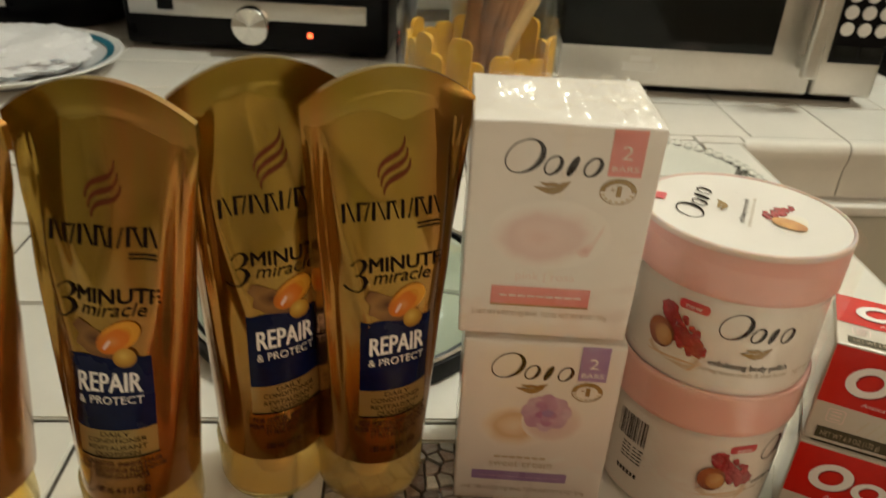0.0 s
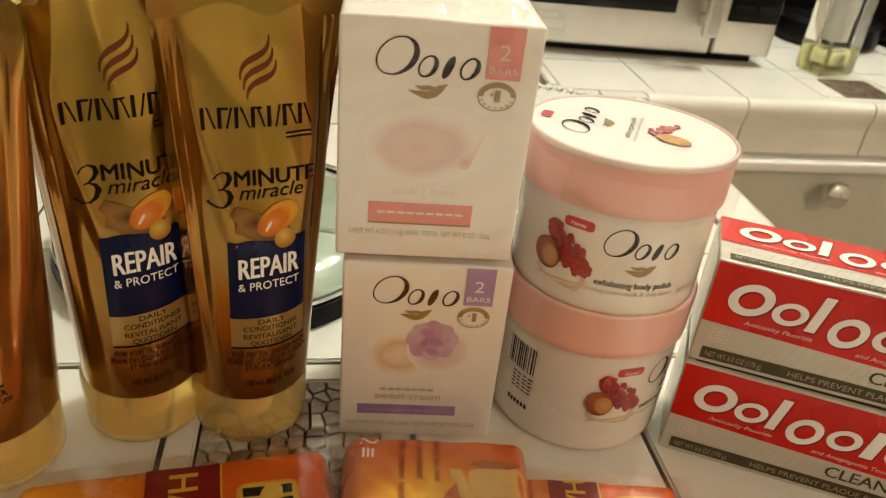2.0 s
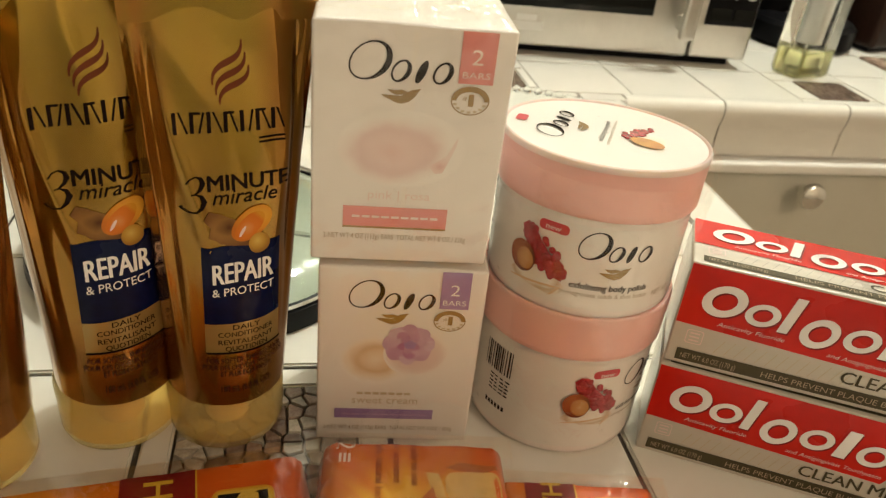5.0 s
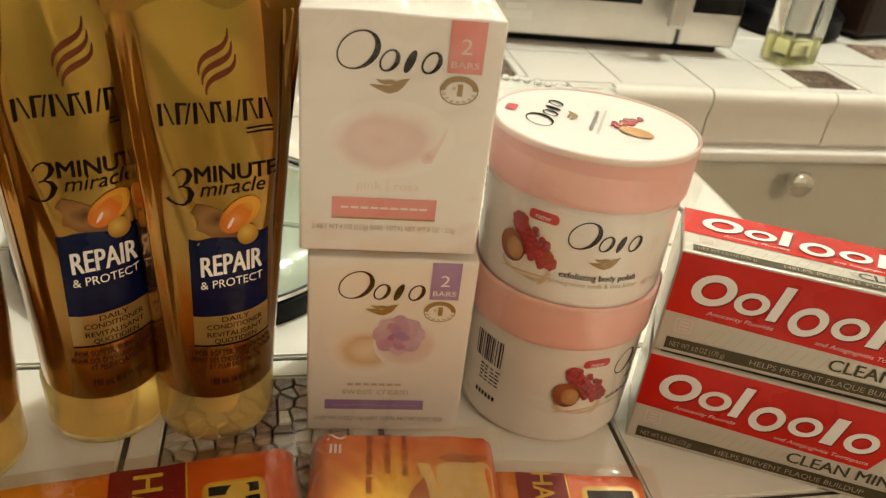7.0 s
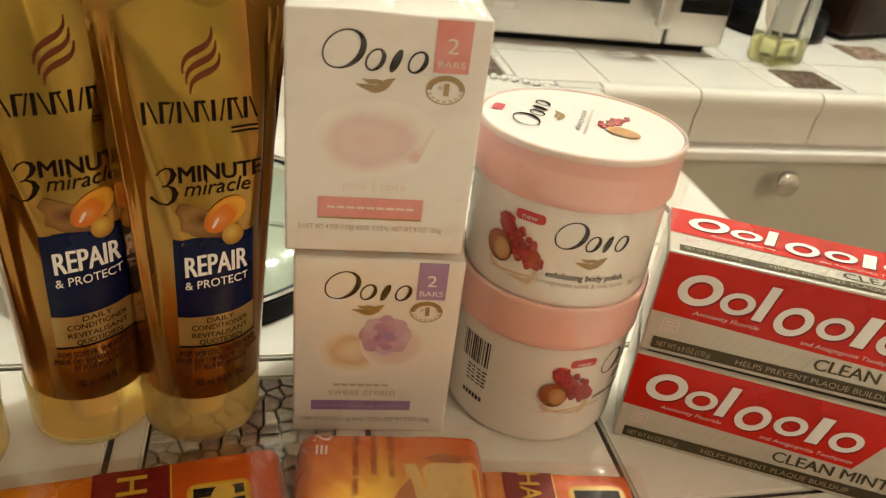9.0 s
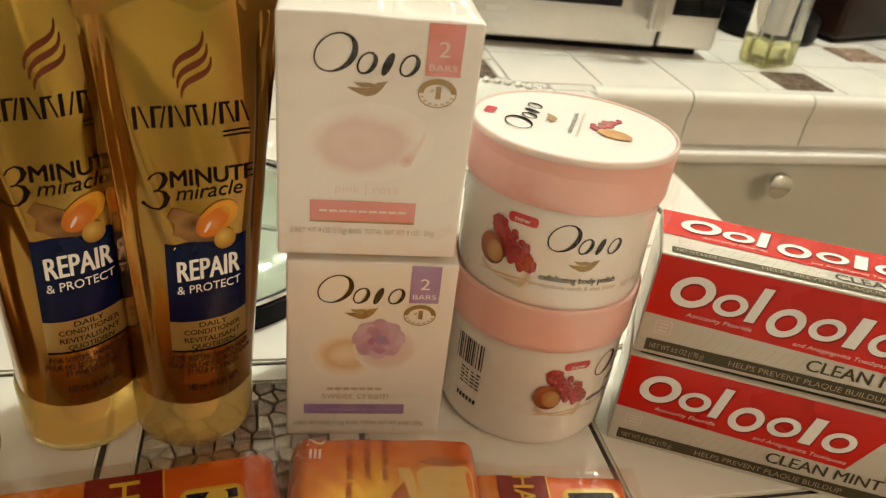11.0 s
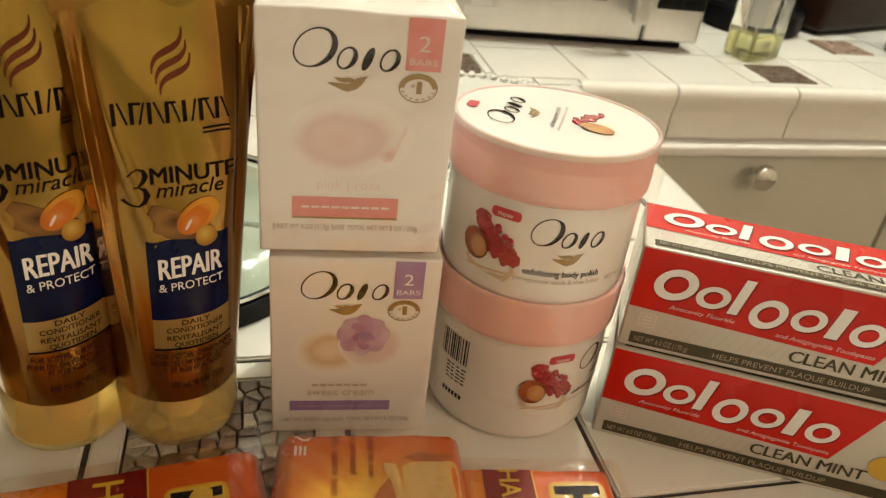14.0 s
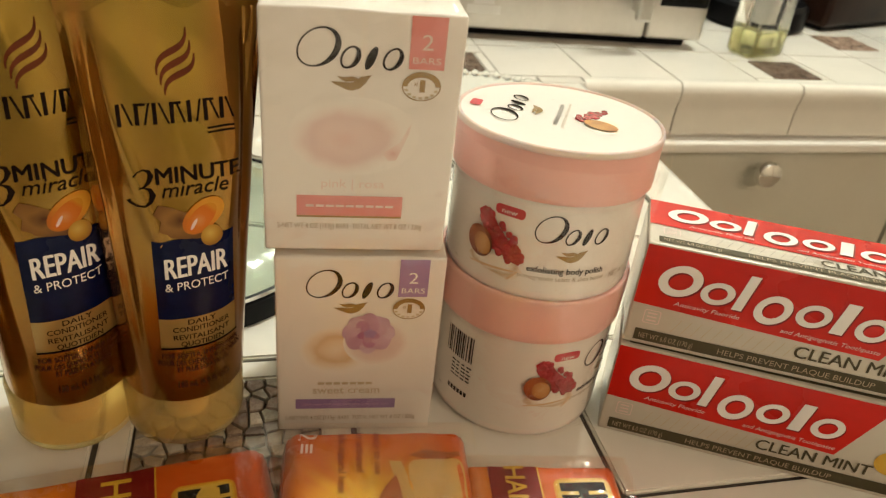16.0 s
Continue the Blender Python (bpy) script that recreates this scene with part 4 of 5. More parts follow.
# ---- soap cartons ----
def soap_box(m, shear, kind):
    W2, H, D2 = 0.0335, 0.0915, 0.055
    pink = kind == "pink"
    ob = thing("soap_box", m, "white soap carton in clear wrap with a coral band" if pink else "white soap carton in clear wrap with a lilac flower", "soap box", "soap boxes")

    def on(u, v, o):
        return (u, -o + shear * v / H, v)
    bm = bmesh.new()
    add_box(bm, (-W2, 0, 0), (W2, D2, H), 0.0012, 3)
    bmesh.ops.subdivide_edges(bm, edges=[e for e in bm.edges if e.calc_length() > 0.03], cuts=7, use_grid_fill=True)
    for v in bm.verts:
        q = v.co * 45 + Vector((7 if pink else 1, 0, 0))
        v.co.y += shear * v.co.z / H
        if v.co.z > H * 0.98:
            v.co.z += 0.0006 * noise.noise(q)
    part("carton", bm, M_CARTON if pink else M_CARTONE, ob)
    bm = bmesh.new()
    n = 52
    g = []
    for j in range(n):
        for i in range(n):
            u, v = i / (n - 1), j / (n - 1)
            q = Vector((u * 5, v * 5, 3 if pink else 8))
            edge = min(1.0, 9 * min(u, 1 - u, v, 1 - v))
            z = H + 0.0008 + edge * (0.0050 * abs(noise.noise(q)) + 0.0042 * abs(noise.noise(q * 2.3)) * (0.35 + u))
            g.append(bm.verts.new((-W2 + u * 2 * W2, shear + v * D2, z)))
    for j in range(n - 1):
        for i in range(n - 1):
            bm.faces.new((g[j * n + i], g[j * n + i + 1], g[(j + 1) * n + i + 1], g[(j + 1) * n + i]))
    pane = part("wrap_fold", bm, M_CRISP, ob, "crinkled clear shrink wrap")
    pane.visible_shadow = False
    bm = bmesh.new()
    n = 40
    g = []
    for j in range(n + 1):
        for i in range(n + 1):
            u, v = i / n, j / n
            q = Vector((u * 4, v * 6, 21 if pink else 33))
            rim = max(0.0, 1 - 7 * min(u, 1 - u, v, 1 - v))
            lift = 0.0012 + 0.0009 * abs(noise.noise(q)) ** 0.7 + 0.0005 * abs(noise.noise(q * 3.1)) + 0.0014 * rim * abs(noise.noise(q * 4.3))
            g.append(bm.verts.new(on(-W2 - 0.0002 + u * 2 * (W2 + 0.0002), v * (H - 0.0004) + 0.0002, lift)))
    for j in range(n):
        for i in range(n):
            bm.faces.new((g[j * (n + 1) + i], g[j * (n + 1) + i + 1], g[(j + 1) * (n + 1) + i + 1], g[(j + 1) * (n + 1) + i]))
    pane = part("wrap_front", bm, M_CRISP, ob, "tight clear shrink wrap")
    pane.visible_shadow = False
    bm = bmesh.new()
    put_sheet(bm, -0.0010, 0.002, 0.0010, H - 0.002, on, 0.00004, 1, 20)
    part("wrap_seam", bm, M_CARTONE, ob, "faint seam of the clear wrap")
    D = 0.0003
    part("wordmark", wordmark_ovals(bmesh.new(), -0.0205, H - 0.0195, 0.034, 0.0138, on, D), M_INK, ob, "plain dark looped wordmark")
    part("emblem", emblem_leaf(bmesh.new(), -0.0105, H - 0.0270, 0.0135, 0.0058, on, D), M_GOLDINK, ob, "gold emblem")
    bm = bmesh.new()
    put_sheet(bm, 0.0150, H - 0.0185, 0.0268, H - 0.0008, on, D, 4, 6)
    flag = part("count_flag", bm, M_PINK if pink else M_PURPLE, ob)
    bm = bmesh.new()
    put_text(bm, "2", 0.0188, H - 0.0118, 0.0226, 0.0052, on, 2 * D)
    if not pink:
        put_text(bm, "BARS", 0.0162, H - 0.0165, 0.0256, 0.0024, on, 2 * D)
    else:
        put_text(bm, "BARS", 0.0162, H - 0.0165, 0.0256, 0.0022, on, 2 * D)
    part("flag_lettering", bm, M_PINKPALE if pink else M_WHITEINK, flag)
    bm = bmesh.new()
    c = (0.0198, H - 0.0245)
    put_ring(bm, oval(*c, 0.0066, 0.0052, n=40), oval(*c, 0.0062, 0.0048, n=40), on, D)
    up = [p for p in oval(*c, 0.0066, 0.0052, n=40)][:21]
    lo = [p for p in oval(*c, 0.0047, 0.0033, n=40)][:21]
    vs = [[bm.verts.new(on(u, v, 1.4 * D)) for u, v in s] for s in (up, lo)]
    for i in range(20):
        bm.faces.new((vs[0][i], vs[0][i + 1], vs[1][i + 1], vs[1][i]))
    put_text(bm, "1", c[0] - 0.0006, c[1] - 0.0020, c[0] + 0.0012, 0.0044, on, D)
    put_text(bm, "#", c[0] - 0.0026, c[1] + 0.0002, c[0] - 0.0012, 0.0014, on, D)
    part("seal", bm, M_GOLDINK, ob, "gold oval seal")
    bm = bmesh.new()
    for k in range(7):
        a = radians(200 + k * 23)
        put_grid(bm, rect(c[0] + 0.0054 * math.cos(a) - 0.0006, c[1] + 0.0041 * math.sin(a) - 0.0004, c[0] + 0.0054 * math.cos(a) + 0.0006, c[1] + 0.0041 * math.sin(a) + 0.0004, 2), on, D)
    part("seal_lettering", bm, M_PALEGOLD, ob)
    if pink:
        white, c = (0.82, 0.79, 0.76), (-0.0020, H - 0.0440)
        swirl = soft_print("blush_swirl_ink", (c[0] - 0.003, 0, c[1] - 0.001), (0.0215, 1, 0.0135), ((0.0, (0.74, 0.54, 0.51)), (0.35, (0.76, 0.60, 0.57)), (0.62, (0.72, 0.56, 0.54)), (0.80, (0.79, 0.71, 0.68)), (1.0, white)), 0.55, 75)
        bm = bmesh.new()
        put_grid(bm, oval(c[0], c[1], 0.0225, 0.0148, n=56), on, 0.33 * D)
        part("swirl_picture", bm, swirl, ob, "pale blush swirl picture")
        tip = soft_print("pink_curl_ink", (0.0118, 0, H - 0.0500), (0.0046, 1, 0.0036), ((0.0, (0.68, 0.42, 0.41)), (0.45, (0.74, 0.56, 0.53)), (1.0, (0.78, 0.67, 0.64))), 0.5, 160)
        bm = bmesh.new()
        put_grid(bm, [(0.0080, H - 0.0500), (0.0104, H - 0.0530), (0.0130, H - 0.0525), (0.0148, H - 0.0480), (0.0170, H - 0.0420), (0.0176, H - 0.0380), (0.0160, H - 0.0410), (0.0140, H - 0.0455), (0.0115, H - 0.0475)], on, 0.55 * D)
        part("swirl_tip", bm, tip, ob, "pink curl of the swirl")
        bm = bmesh.new()
        put_text(bm, "pink | rosa", -0.0130, H - 0.0640, 0.0095, 0.0034, on, D)
        part("scent_lettering", bm, M_PINKPALE, ob, "faint pink lettering")
        bm = bmesh.new()
        put_sheet(bm, -0.0218, H - 0.0760, 0.0165, H - 0.0675, on, D, 10, 3)
        band = part("band", bm, M_PINK, ob, "coral band")
        bm = bmesh.new()
        put_sheet(bm, -0.0218, H - 0.0768, 0.0165, H - 0.0760, on, D, 10, 1)
        part("band_edge", bm, M_GOLDINK, band)
        bm = bmesh.new()
        for k in range(9):
            put_grid(bm, rect(-0.0185 + k * 0.0036, H - 0.0722, -0.0185 + k * 0.0036 + 0.0029, H - 0.0712, 2), on, 1.8 * D)
        part("band_lettering", bm, M_PINKPALE, band)
        bm = bmesh.new()
        put_text(bm, "2-NET WT 4 OZ (113g) BARS  TOTAL NET WT 8 OZ / 226g", -0.0288, H - 0.0815, 0.0245, 0.0022, on, D)
        part("weight_lettering", bm, M_TANINK, ob, "tan lettering")
    else:
        white = (0.83, 0.79, 0.74)
        swirl = soft_print("cream_swirl_ink", (-0.0095, 0, H - 0.0455), (0.0150, 1, 0.0120), ((0.0, (0.80, 0.70, 0.56)), (0.40, (0.74, 0.57, 0.38)), (0.58, (0.68, 0.49, 0.29)), (0.80, (0.79, 0.69, 0.56)), (1.0, white)), 0.45, 85)
        bm = bmesh.new()
        put_grid(bm, oval(-0.0090, H - 0.0468, 0.0150, 0.0128, n=56), on, 0.33 * D)
        part("cream_picture", bm, swirl, ob, "cream swirl picture")
        shade = soft_print("warm_shade_ink", (0.0075, 0, H - 0.0420), (0.0140, 1, 0.0125), ((0.0, (0.66, 0.50, 0.50)), (0.72, (0.72, 0.60, 0.55)), (1.0, white)), 0.1, 60)
        bm = bmesh.new()
        put_grid(bm, oval(0.0075, H - 0.0420, 0.0138, 0.0123, n=48), on, 0.45 * D)
        part("flower_shade_picture", bm, shade, ob, "printed soft shade round the flower")
        c = (0.0040, H - 0.0372)
        bm = bmesh.new()
        put_grid(bm, oval(c[0], c[1], 0.0104, 0.0092, wob=0.05, lobes=7, n=56), on, 1.0 * D)
        part("flower_base", bm, M_FLOWER[1], ob, "lilac flower picture")
        for ring, (count, rad, pu, pv) in enumerate(((8, 0.0064, 0.0046, 0.0036), (7, 0.0042, 0.0036, 0.0028), (5, 0.0022, 0.0026, 0.0019))):
            for k in range(count):
                a = 2 * math.pi * (k + 0.37 * ring) / count
                bm = bmesh.new()
                put_grid(bm, oval(c[0] + rad * math.cos(a), c[1] + rad * 0.94 * math.sin(a), pu, pv, turn=a, n=20), on, (1.1 + 0.5 * ring + 0.05 * k) * D)
                part("petal", bm, M_FLOWER[min(5, ring + k % 3)], ob, "lilac flower petal")
        bm = bmesh.new()
        put_grid(bm, oval(c[0] + 0.0006, c[1] + 0.0004, 0.0026, 0.0021, wob=0.1), on, 2.9 * D)
        part("flower_centre", bm, M_PURPLE, ob, "plum flower centre")
        bm = bmesh.new()
        put_text(bm, "sweet cream", -0.0185, H - 0.0698, 0.0100, 0.0040, on, D)
        for k in range(7):
            put_grid(bm, rect(-0.0165 + k * 0.0034, H - 0.0648, -0.0165 + k * 0.0034 + 0.0027, H - 0.0634, 2), on, D)
        part("scent_lettering", bm, M_PALEGOLD, ob, "faint lettering")
        bm = bmesh.new()
        put_sheet(bm, -0.0258, H - 0.0785, 0.0172, H - 0.0730, on, D, 10, 2)
        band = part("band", bm, M_PURPLE, ob, "lilac band")
        bm = bmesh.new()
        for k in range(9):
            put_grid(bm, rect(-0.0225 + k * 0.0042, H - 0.0764, -0.0225 + k * 0.0042 + 0.0034, H - 0.0755, 2), on, 1.8 * D)
        part("band_lettering", bm, M_PETAL, band)
        bm = bmesh.new()
        put_text(bm, "2-NET WT 4 OZ (113g) BARS  TOTAL NET WT 8 OZ / 226g", -0.0305, H - 0.0850, 0.0265, 0.0022, on, D)
        part("weight_lettering", bm, M_TANINK, ob, "tan lettering")
    return ob


soap_box(pose(0, 0, 0, 0, 0, 0), 0.0, "lilac")
soap_box(pose(-0.0030, -0.0015, 0.0955, 0, 0, 0.5), -0.004, "pink")


# ---- body polish jars ----
JR = 0.0376


def jar_on(turn):
    def f(u, v, o):
        a = u / JR + turn
        r = 0.0399 + 0.0004 * v / 0.052 + o
        return (r * math.sin(a), -r * math.cos(a), v)
    return f


def jar(m, turn, label, top_turn, B, dv, nest):
    LID = 0.0212 if nest else 0.0214
    TOP = B + LID - (0.0027 if nest else 0.0008)
    foot = 0.0 if nest else 0.0034
    ob = thing("scrub_jar", m, label, "jar", "scrub jars")
    part("jar_wall", lathe([(0, foot + 0.0006), (0.030, foot + 0.0006), (0.032, foot), (0.0370, foot), (0.0388, foot + 0.0006), (0.0397, foot + 0.0020), (0.0399, foot + 0.0035), (0.0403, B), (0.039, B + 0.001), (0.0345, 0.010), (0, 0.008)], 80), M_JAR, ob, "frosted clear plastic wall")
    part("scrub", lathe([(0, 0.0085), (0.034, 0.0095), (0.0380, B - 0.002), (0, B - 0.002)], 64), M_LABEL, ob, "white creamy filling")
    skin = jar_on(turn)

    def on(u, v, o):
        return skin(u, v + dv, o)

    D = 0.0003
    bm = bmesh.new()
    put_sheet(bm, -math.pi * JR, foot + 0.0052, math.pi * JR * 0.999, B - 0.0036, jar_on(0), D, 96, 6)
    part("wrap_label", bm, M_LABEL, ob, "pearly white wrap label")
    lid = part("lid", lathe([(0.0395, B - 0.0005), (0.0416, B - 0.0005), (0.0421, B + 0.0003), (0.0422, B + 0.003), (0.0425, B + LID - 0.0025), (0.0425, B + LID - 0.0012), (0.0422, B + LID - 0.0003), (0.0418, B + LID), (0.0404 if nest else 0.0414, B + LID - 0.0003), (0.0403 if nest else 0.0412, TOP), (0, TOP - 0.0001)], 96), M_LID, ob, "smooth pink screw lid")
    if not nest:
        part("lid_rim", lathe([(0.0427, B + LID - 0.0024), (0.0427, B + LID - 0.0011), (0.0424, B + LID - 0.0001), (0.0418, B + LID + 0.0003), (0.0412, B + LID - 0.0001), (0.0410, TOP + 0.0002)], 96), M_RIMGLOW, lid, "paler pink rim with the lid edge's whitish glow in its colour")
    bm = lathe([(0, TOP + 0.0003), (0.0401 if nest else 0.0409, TOP + 0.0003)], 80)
    part("lid_label", bm, M_LIDTOP, lid, "white printed lid disc")
    E = 2 * D
    bm = bmesh.new()
    wordmark_ovals(bm, -0.0040, 0.0335, 0.0275, 0.0125, on, E)
    part("wordmark", bm, M_INK, ob, "plain dark looped wordmark")
    part("emblem", emblem_leaf(bmesh.new(), 0.0040, 0.0258, 0.0120, 0.0056, on, E), M_GOLDINK, ob, "gold emblem")
    bm = bmesh.new()
    put_text(bm, "exfoliating body polish", -0.0055, 0.0205, 0.0245, 0.0027, on, E, bold=0.0001)
    part("lettering", bm, M_INK, ob)
    bm = bmesh.new()
    put_text(bm, "pomegranate seeds & shea butter", -0.0085, 0.0172, 0.0260, 0.0020, on, E)
    put_text(bm, "NET WT", 0.0290, 0.0165, 0.0390, 0.0025, on, E)
    part("fine_lettering", bm, M_TANINK, ob)
    bm = bmesh.new()
    put_grid(bm, rect(-0.0205, 0.0415, -0.0090, 0.0458, r=0.0016), on, E)
    tag = part("new_tag", bm, M_REDTAG, ob, "crimson tag")
    bm = bmesh.new()
    put_text(bm, "new", -0.0176, 0.0427, -0.0118, 0.0023, on, 2 * E)
    part("tag_lettering", bm, M_WHITEINK, tag)
    # fruit picture: cream below, a wedge of red seeds, half a nut in front
    bm = bmesh.new()
    put_grid(bm, [(-0.0305, 0.0190), (-0.0275, 0.0172), (-0.0215, 0.0158), (-0.0160, 0.0150), (-0.0120, 0.0142), (-0.0085, 0.0158), (-0.0070, 0.0190), (-0.0100, 0.0225), (-0.0160, 0.0245), (-0.0230, 0.0240), (-0.0285, 0.0215)], on, E)
    cream = soft_print("white_cream_ink", on(-0.0190, 0.0215, 0), (0.013, 0.013, 0.0075), ((0.0, (0.84, 0.79, 0.70)), (0.55, (0.86, 0.83, 0.77)), (0.80, (0.60, 0.46, 0.31)), (1.0, (0.78, 0.70, 0.60))), 0.6, 130)
    part("cream_picture", bm, cream, ob, "white cream swirl picture")
    bm = bmesh.new()
    put_grid(bm, oval(-0.0190, 0.0176, 0.0110, 0.0005, turn=0.10), on, E * 1.15)
    put_grid(bm, oval(-0.0105, 0.0166, 0.0032, 0.0005, turn=0.9), on, E * 1.15)
    part("cream_shade_picture", bm, M_SWIRL[4], ob, "printed tan fold of the cream")
    bm = bmesh.new()
    put_grid(bm, [(-0.0275, 0.0400), (-0.0250, 0.0425), (-0.0220, 0.0415), (-0.0180, 0.0360), (-0.0125, 0.0300), (-0.0080, 0.0240), (-0.0085, 0.0215), (-0.0120, 0.0225), (-0.0190, 0.0260), (-0.0240, 0.0310)], on, E * 1.2)
    part("pulp_picture", bm, M_SEED, ob, "dark red pulp between the seeds")
    rn = random.Random(7)
    seeds = bmesh.new()
    for k in range(70):
        s = rn.random()
        across = rn.uniform(-1, 1) * (0.0024 + 0.0030 * math.sin(math.pi * s))
        u, v = -0.0250 + 0.0160 * s + 0.6 * across, 0.0405 - 0.0180 * s + 0.8 * across
        c = on(u, v, E * 1.3)
        g = bmesh.ops.create_icosphere(seeds, subdivisions=2, radius=rn.uniform(0.0011, 0.0016))
        d = Vector(on(u, v, 1.0)) - Vector(on(u, v, 0.0))
        d.normalize()
        for vert in g["verts"]:
            p = vert.co
            vert.co = Vector(c) + p - d * (p.dot(d) * 0.75)
    part("seed_picture", seeds, M_SEED, ob, "red pomegranate seed picture")["kind"] = "stuff"
    bm = bmesh.new()
    put_grid(bm, oval(-0.0250, 0.0272, 0.0056, 0.0068, turn=0.25), on, E * 2.3)
    shell = soft_print("nut_shell_ink", on(-0.0280, 0.0310, 0), (0.010, 0.010, 0.012), ((0.0, (0.42, 0.13, 0.04)), (0.5, (0.30, 0.075, 0.025)), (1.0, (0.13, 0.030, 0.012))), 0.3, 200)
    part("nut_picture", bm, shell, ob, "brown nut picture")
    bm = bmesh.new()
    put_grid(bm, oval(-0.0237, 0.0266, 0.0037, 0.0048, turn=0.25), on, E * 2.7)
    kernel = soft_print("nut_kernel_ink", on(-0.0232, 0.0270, 0), (0.0055, 0.0055, 0.007), ((0.0, (0.66, 0.40, 0.18)), (0.6, (0.54, 0.27, 0.09)), (1.0, (0.36, 0.13, 0.035))), 0.3, 200)
    part("kernel_picture", bm, kernel, ob, "pale kernel picture")
    # bar code panel, well round to one side
    bm = bmesh.new()
    rn = random.Random(3)
    u = -0.068
    while u < -0.0535:
        w = rn.choice((0.00035, 0.0005, 0.0008))
        put_grid(bm, rect(u, 0.0305, u + w, 0.0445, 2), on, E)
        u += w + rn.choice((0.0004, 0.0006, 0.0009))
    for k in range(5):
        for q in range(4):
            put_grid(bm, rect(-0.0640 + q * 0.0028, 0.0272 - k * 0.0020, -0.0640 + q * 0.0028 + rn.uniform(0.0014, 0.0024), 0.0280 - k * 0.0020, 2), on, E)
    for q in range(6):
        put_grid(bm, rect(-0.0650 + q * 0.0019, 0.0105, -0.0650 + q * 0.0019 + 0.0013, 0.0130, 2), on, E)
    part("code_panel", bm, M_INK, ob, "black bar code and small bars")["kind"] = "stuff"
    # lid prints
    ct, st = math.cos(top_turn), math.sin(top_turn)

    def ont(u, v, o):
        u, v = 1.15 * u, 0.93 * v + 0.0068
        return (u * ct - v * st, u * st + v * ct, TOP + 0.0004 + o)

    bm = bmesh.new()
    wordmark_ovals(bm, -0.0160, 0.0090, 0.0310, 0.0130, ont, D)
    part("lid_wordmark", bm, M_INK, lid)
    part("lid_emblem", emblem_leaf(bmesh.new(), -0.0050, 0.0005, 0.0105, 0.0055, ont, D), M_GOLDINK, lid)
    bm = bmesh.new()
    put_text(bm, "exfoliating body polish", -0.0120, -0.0075, 0.0120, 0.0024, ont, D)
    part("lid_lettering", bm, M_INK, lid)
    bm = bmesh.new()
    put_text(bm, "pomegranate seeds & shea butter", -0.0145, -0.0105, 0.0145, 0.0017, ont, D)
    part("lid_fine_lettering", bm, M_TANINK, lid)
    bm = bmesh.new()
    put_grid(bm, rect(-0.006, 0.0275, 0.0010, 0.0325, r=0.0014), ont, D)
    part("lid_tag", bm, M_REDTAG, lid)
    bm = bmesh.new()
    put_grid(bm, oval(-0.003, -0.0270, 0.0105, 0.0064, wob=0.08), ont, 0.2 * D)
    part("lid_cream_picture", bm, soft_print("lid_cream_ink", ont(-0.003, -0.0270, 0), (0.012, 0.012, 0.012), ((0.0, (0.80, 0.72, 0.56)), (0.5, (0.84, 0.79, 0.68)), (1.0, (0.84, 0.81, 0.77))), 0.5, 150), lid)
    bm = bmesh.new()
    rn = random.Random(9)
    for k in range(60):
        s = rn.random()
        g = bmesh.ops.create_icosphere(bm, subdivisions=1, radius=0.0014)
        c = ont(0.0075 - 0.012 * (1 - s) + rn.uniform(-0.002, 0.002) + 0.003, -0.0165 - 0.007 * s + rn.uniform(-0.0026, 0.0026), D)
        for v in g["verts"]:
            v.co = Vector((c[0] + v.co.x, c[1] + v.co.y, c[2] + 0.3 * v.co.z))
    part("lid_seed_picture", bm, M_SEED, lid)
    bm = bmesh.new()
    put_grid(bm, oval(-0.0050, -0.0255, 0.0044, 0.0076, turn=-0.25), ont, 2 * D)
    part("lid_nut_picture", bm, M_NUTIN, lid)
    return ob


JX, JY = 0.0787, 0.0325
jar(pose(JX, JY, 0.0), radians(37), "pink-lidded clear jar of white scrub on the counter", 0.4, 0.0560, 0.0035, True)
jar(pose(JX, JY - 0.001, 0.0700, -2.6, 0.8, 0), radians(-13), "pink-lidded clear jar of white scrub stacked on another", radians(68), 0.0487, -0.0024, False)


# clear shrink wrap round the pair of jars, puckered along a few upright lines
bm = bmesh.new()
seg, rows = 160, 40
rings = []
for j in range(rows + 1):
    z = 0.003 + 0.1345 * j / rows
    ring = []
    for i in range(seg):
        a = 2 * math.pi * i / seg
        p = Vector((math.cos(a) * 2.2, math.sin(a) * 2.2, z * 9))
        pucker = 0.0012 * max(0.0, noise.noise(Vector((math.cos(a) * 6, math.sin(a) * 6, z * 5))) - 0.25)
        waist = 0.0016 * math.exp(-((z - 0.035) / 0.020) ** 2) + 0.0012 * math.exp(-((z - 0.098) / 0.016) ** 2)
        r = 0.0441 - waist + 0.0006 * noise.noise(p) + pucker
        ring.append(bm.verts.new((JX + r * math.sin(a) + 0.012 * z, JY - r * math.cos(a) - 0.030 * z, z)))
    rings.append(ring)
for a, b in zip(rings, rings[1:]):
    for i in range(seg):
        bm.faces.new((a[i], a[(i + 1) % seg], b[(i + 1) % seg], b[i]))
wrap = part("shrink_wrap", bm, M_FILM, None)
wrap.visible_shadow = False
tagged(wrap, "tight clear shrink wrap round two stacked jars", "plastic wrap")


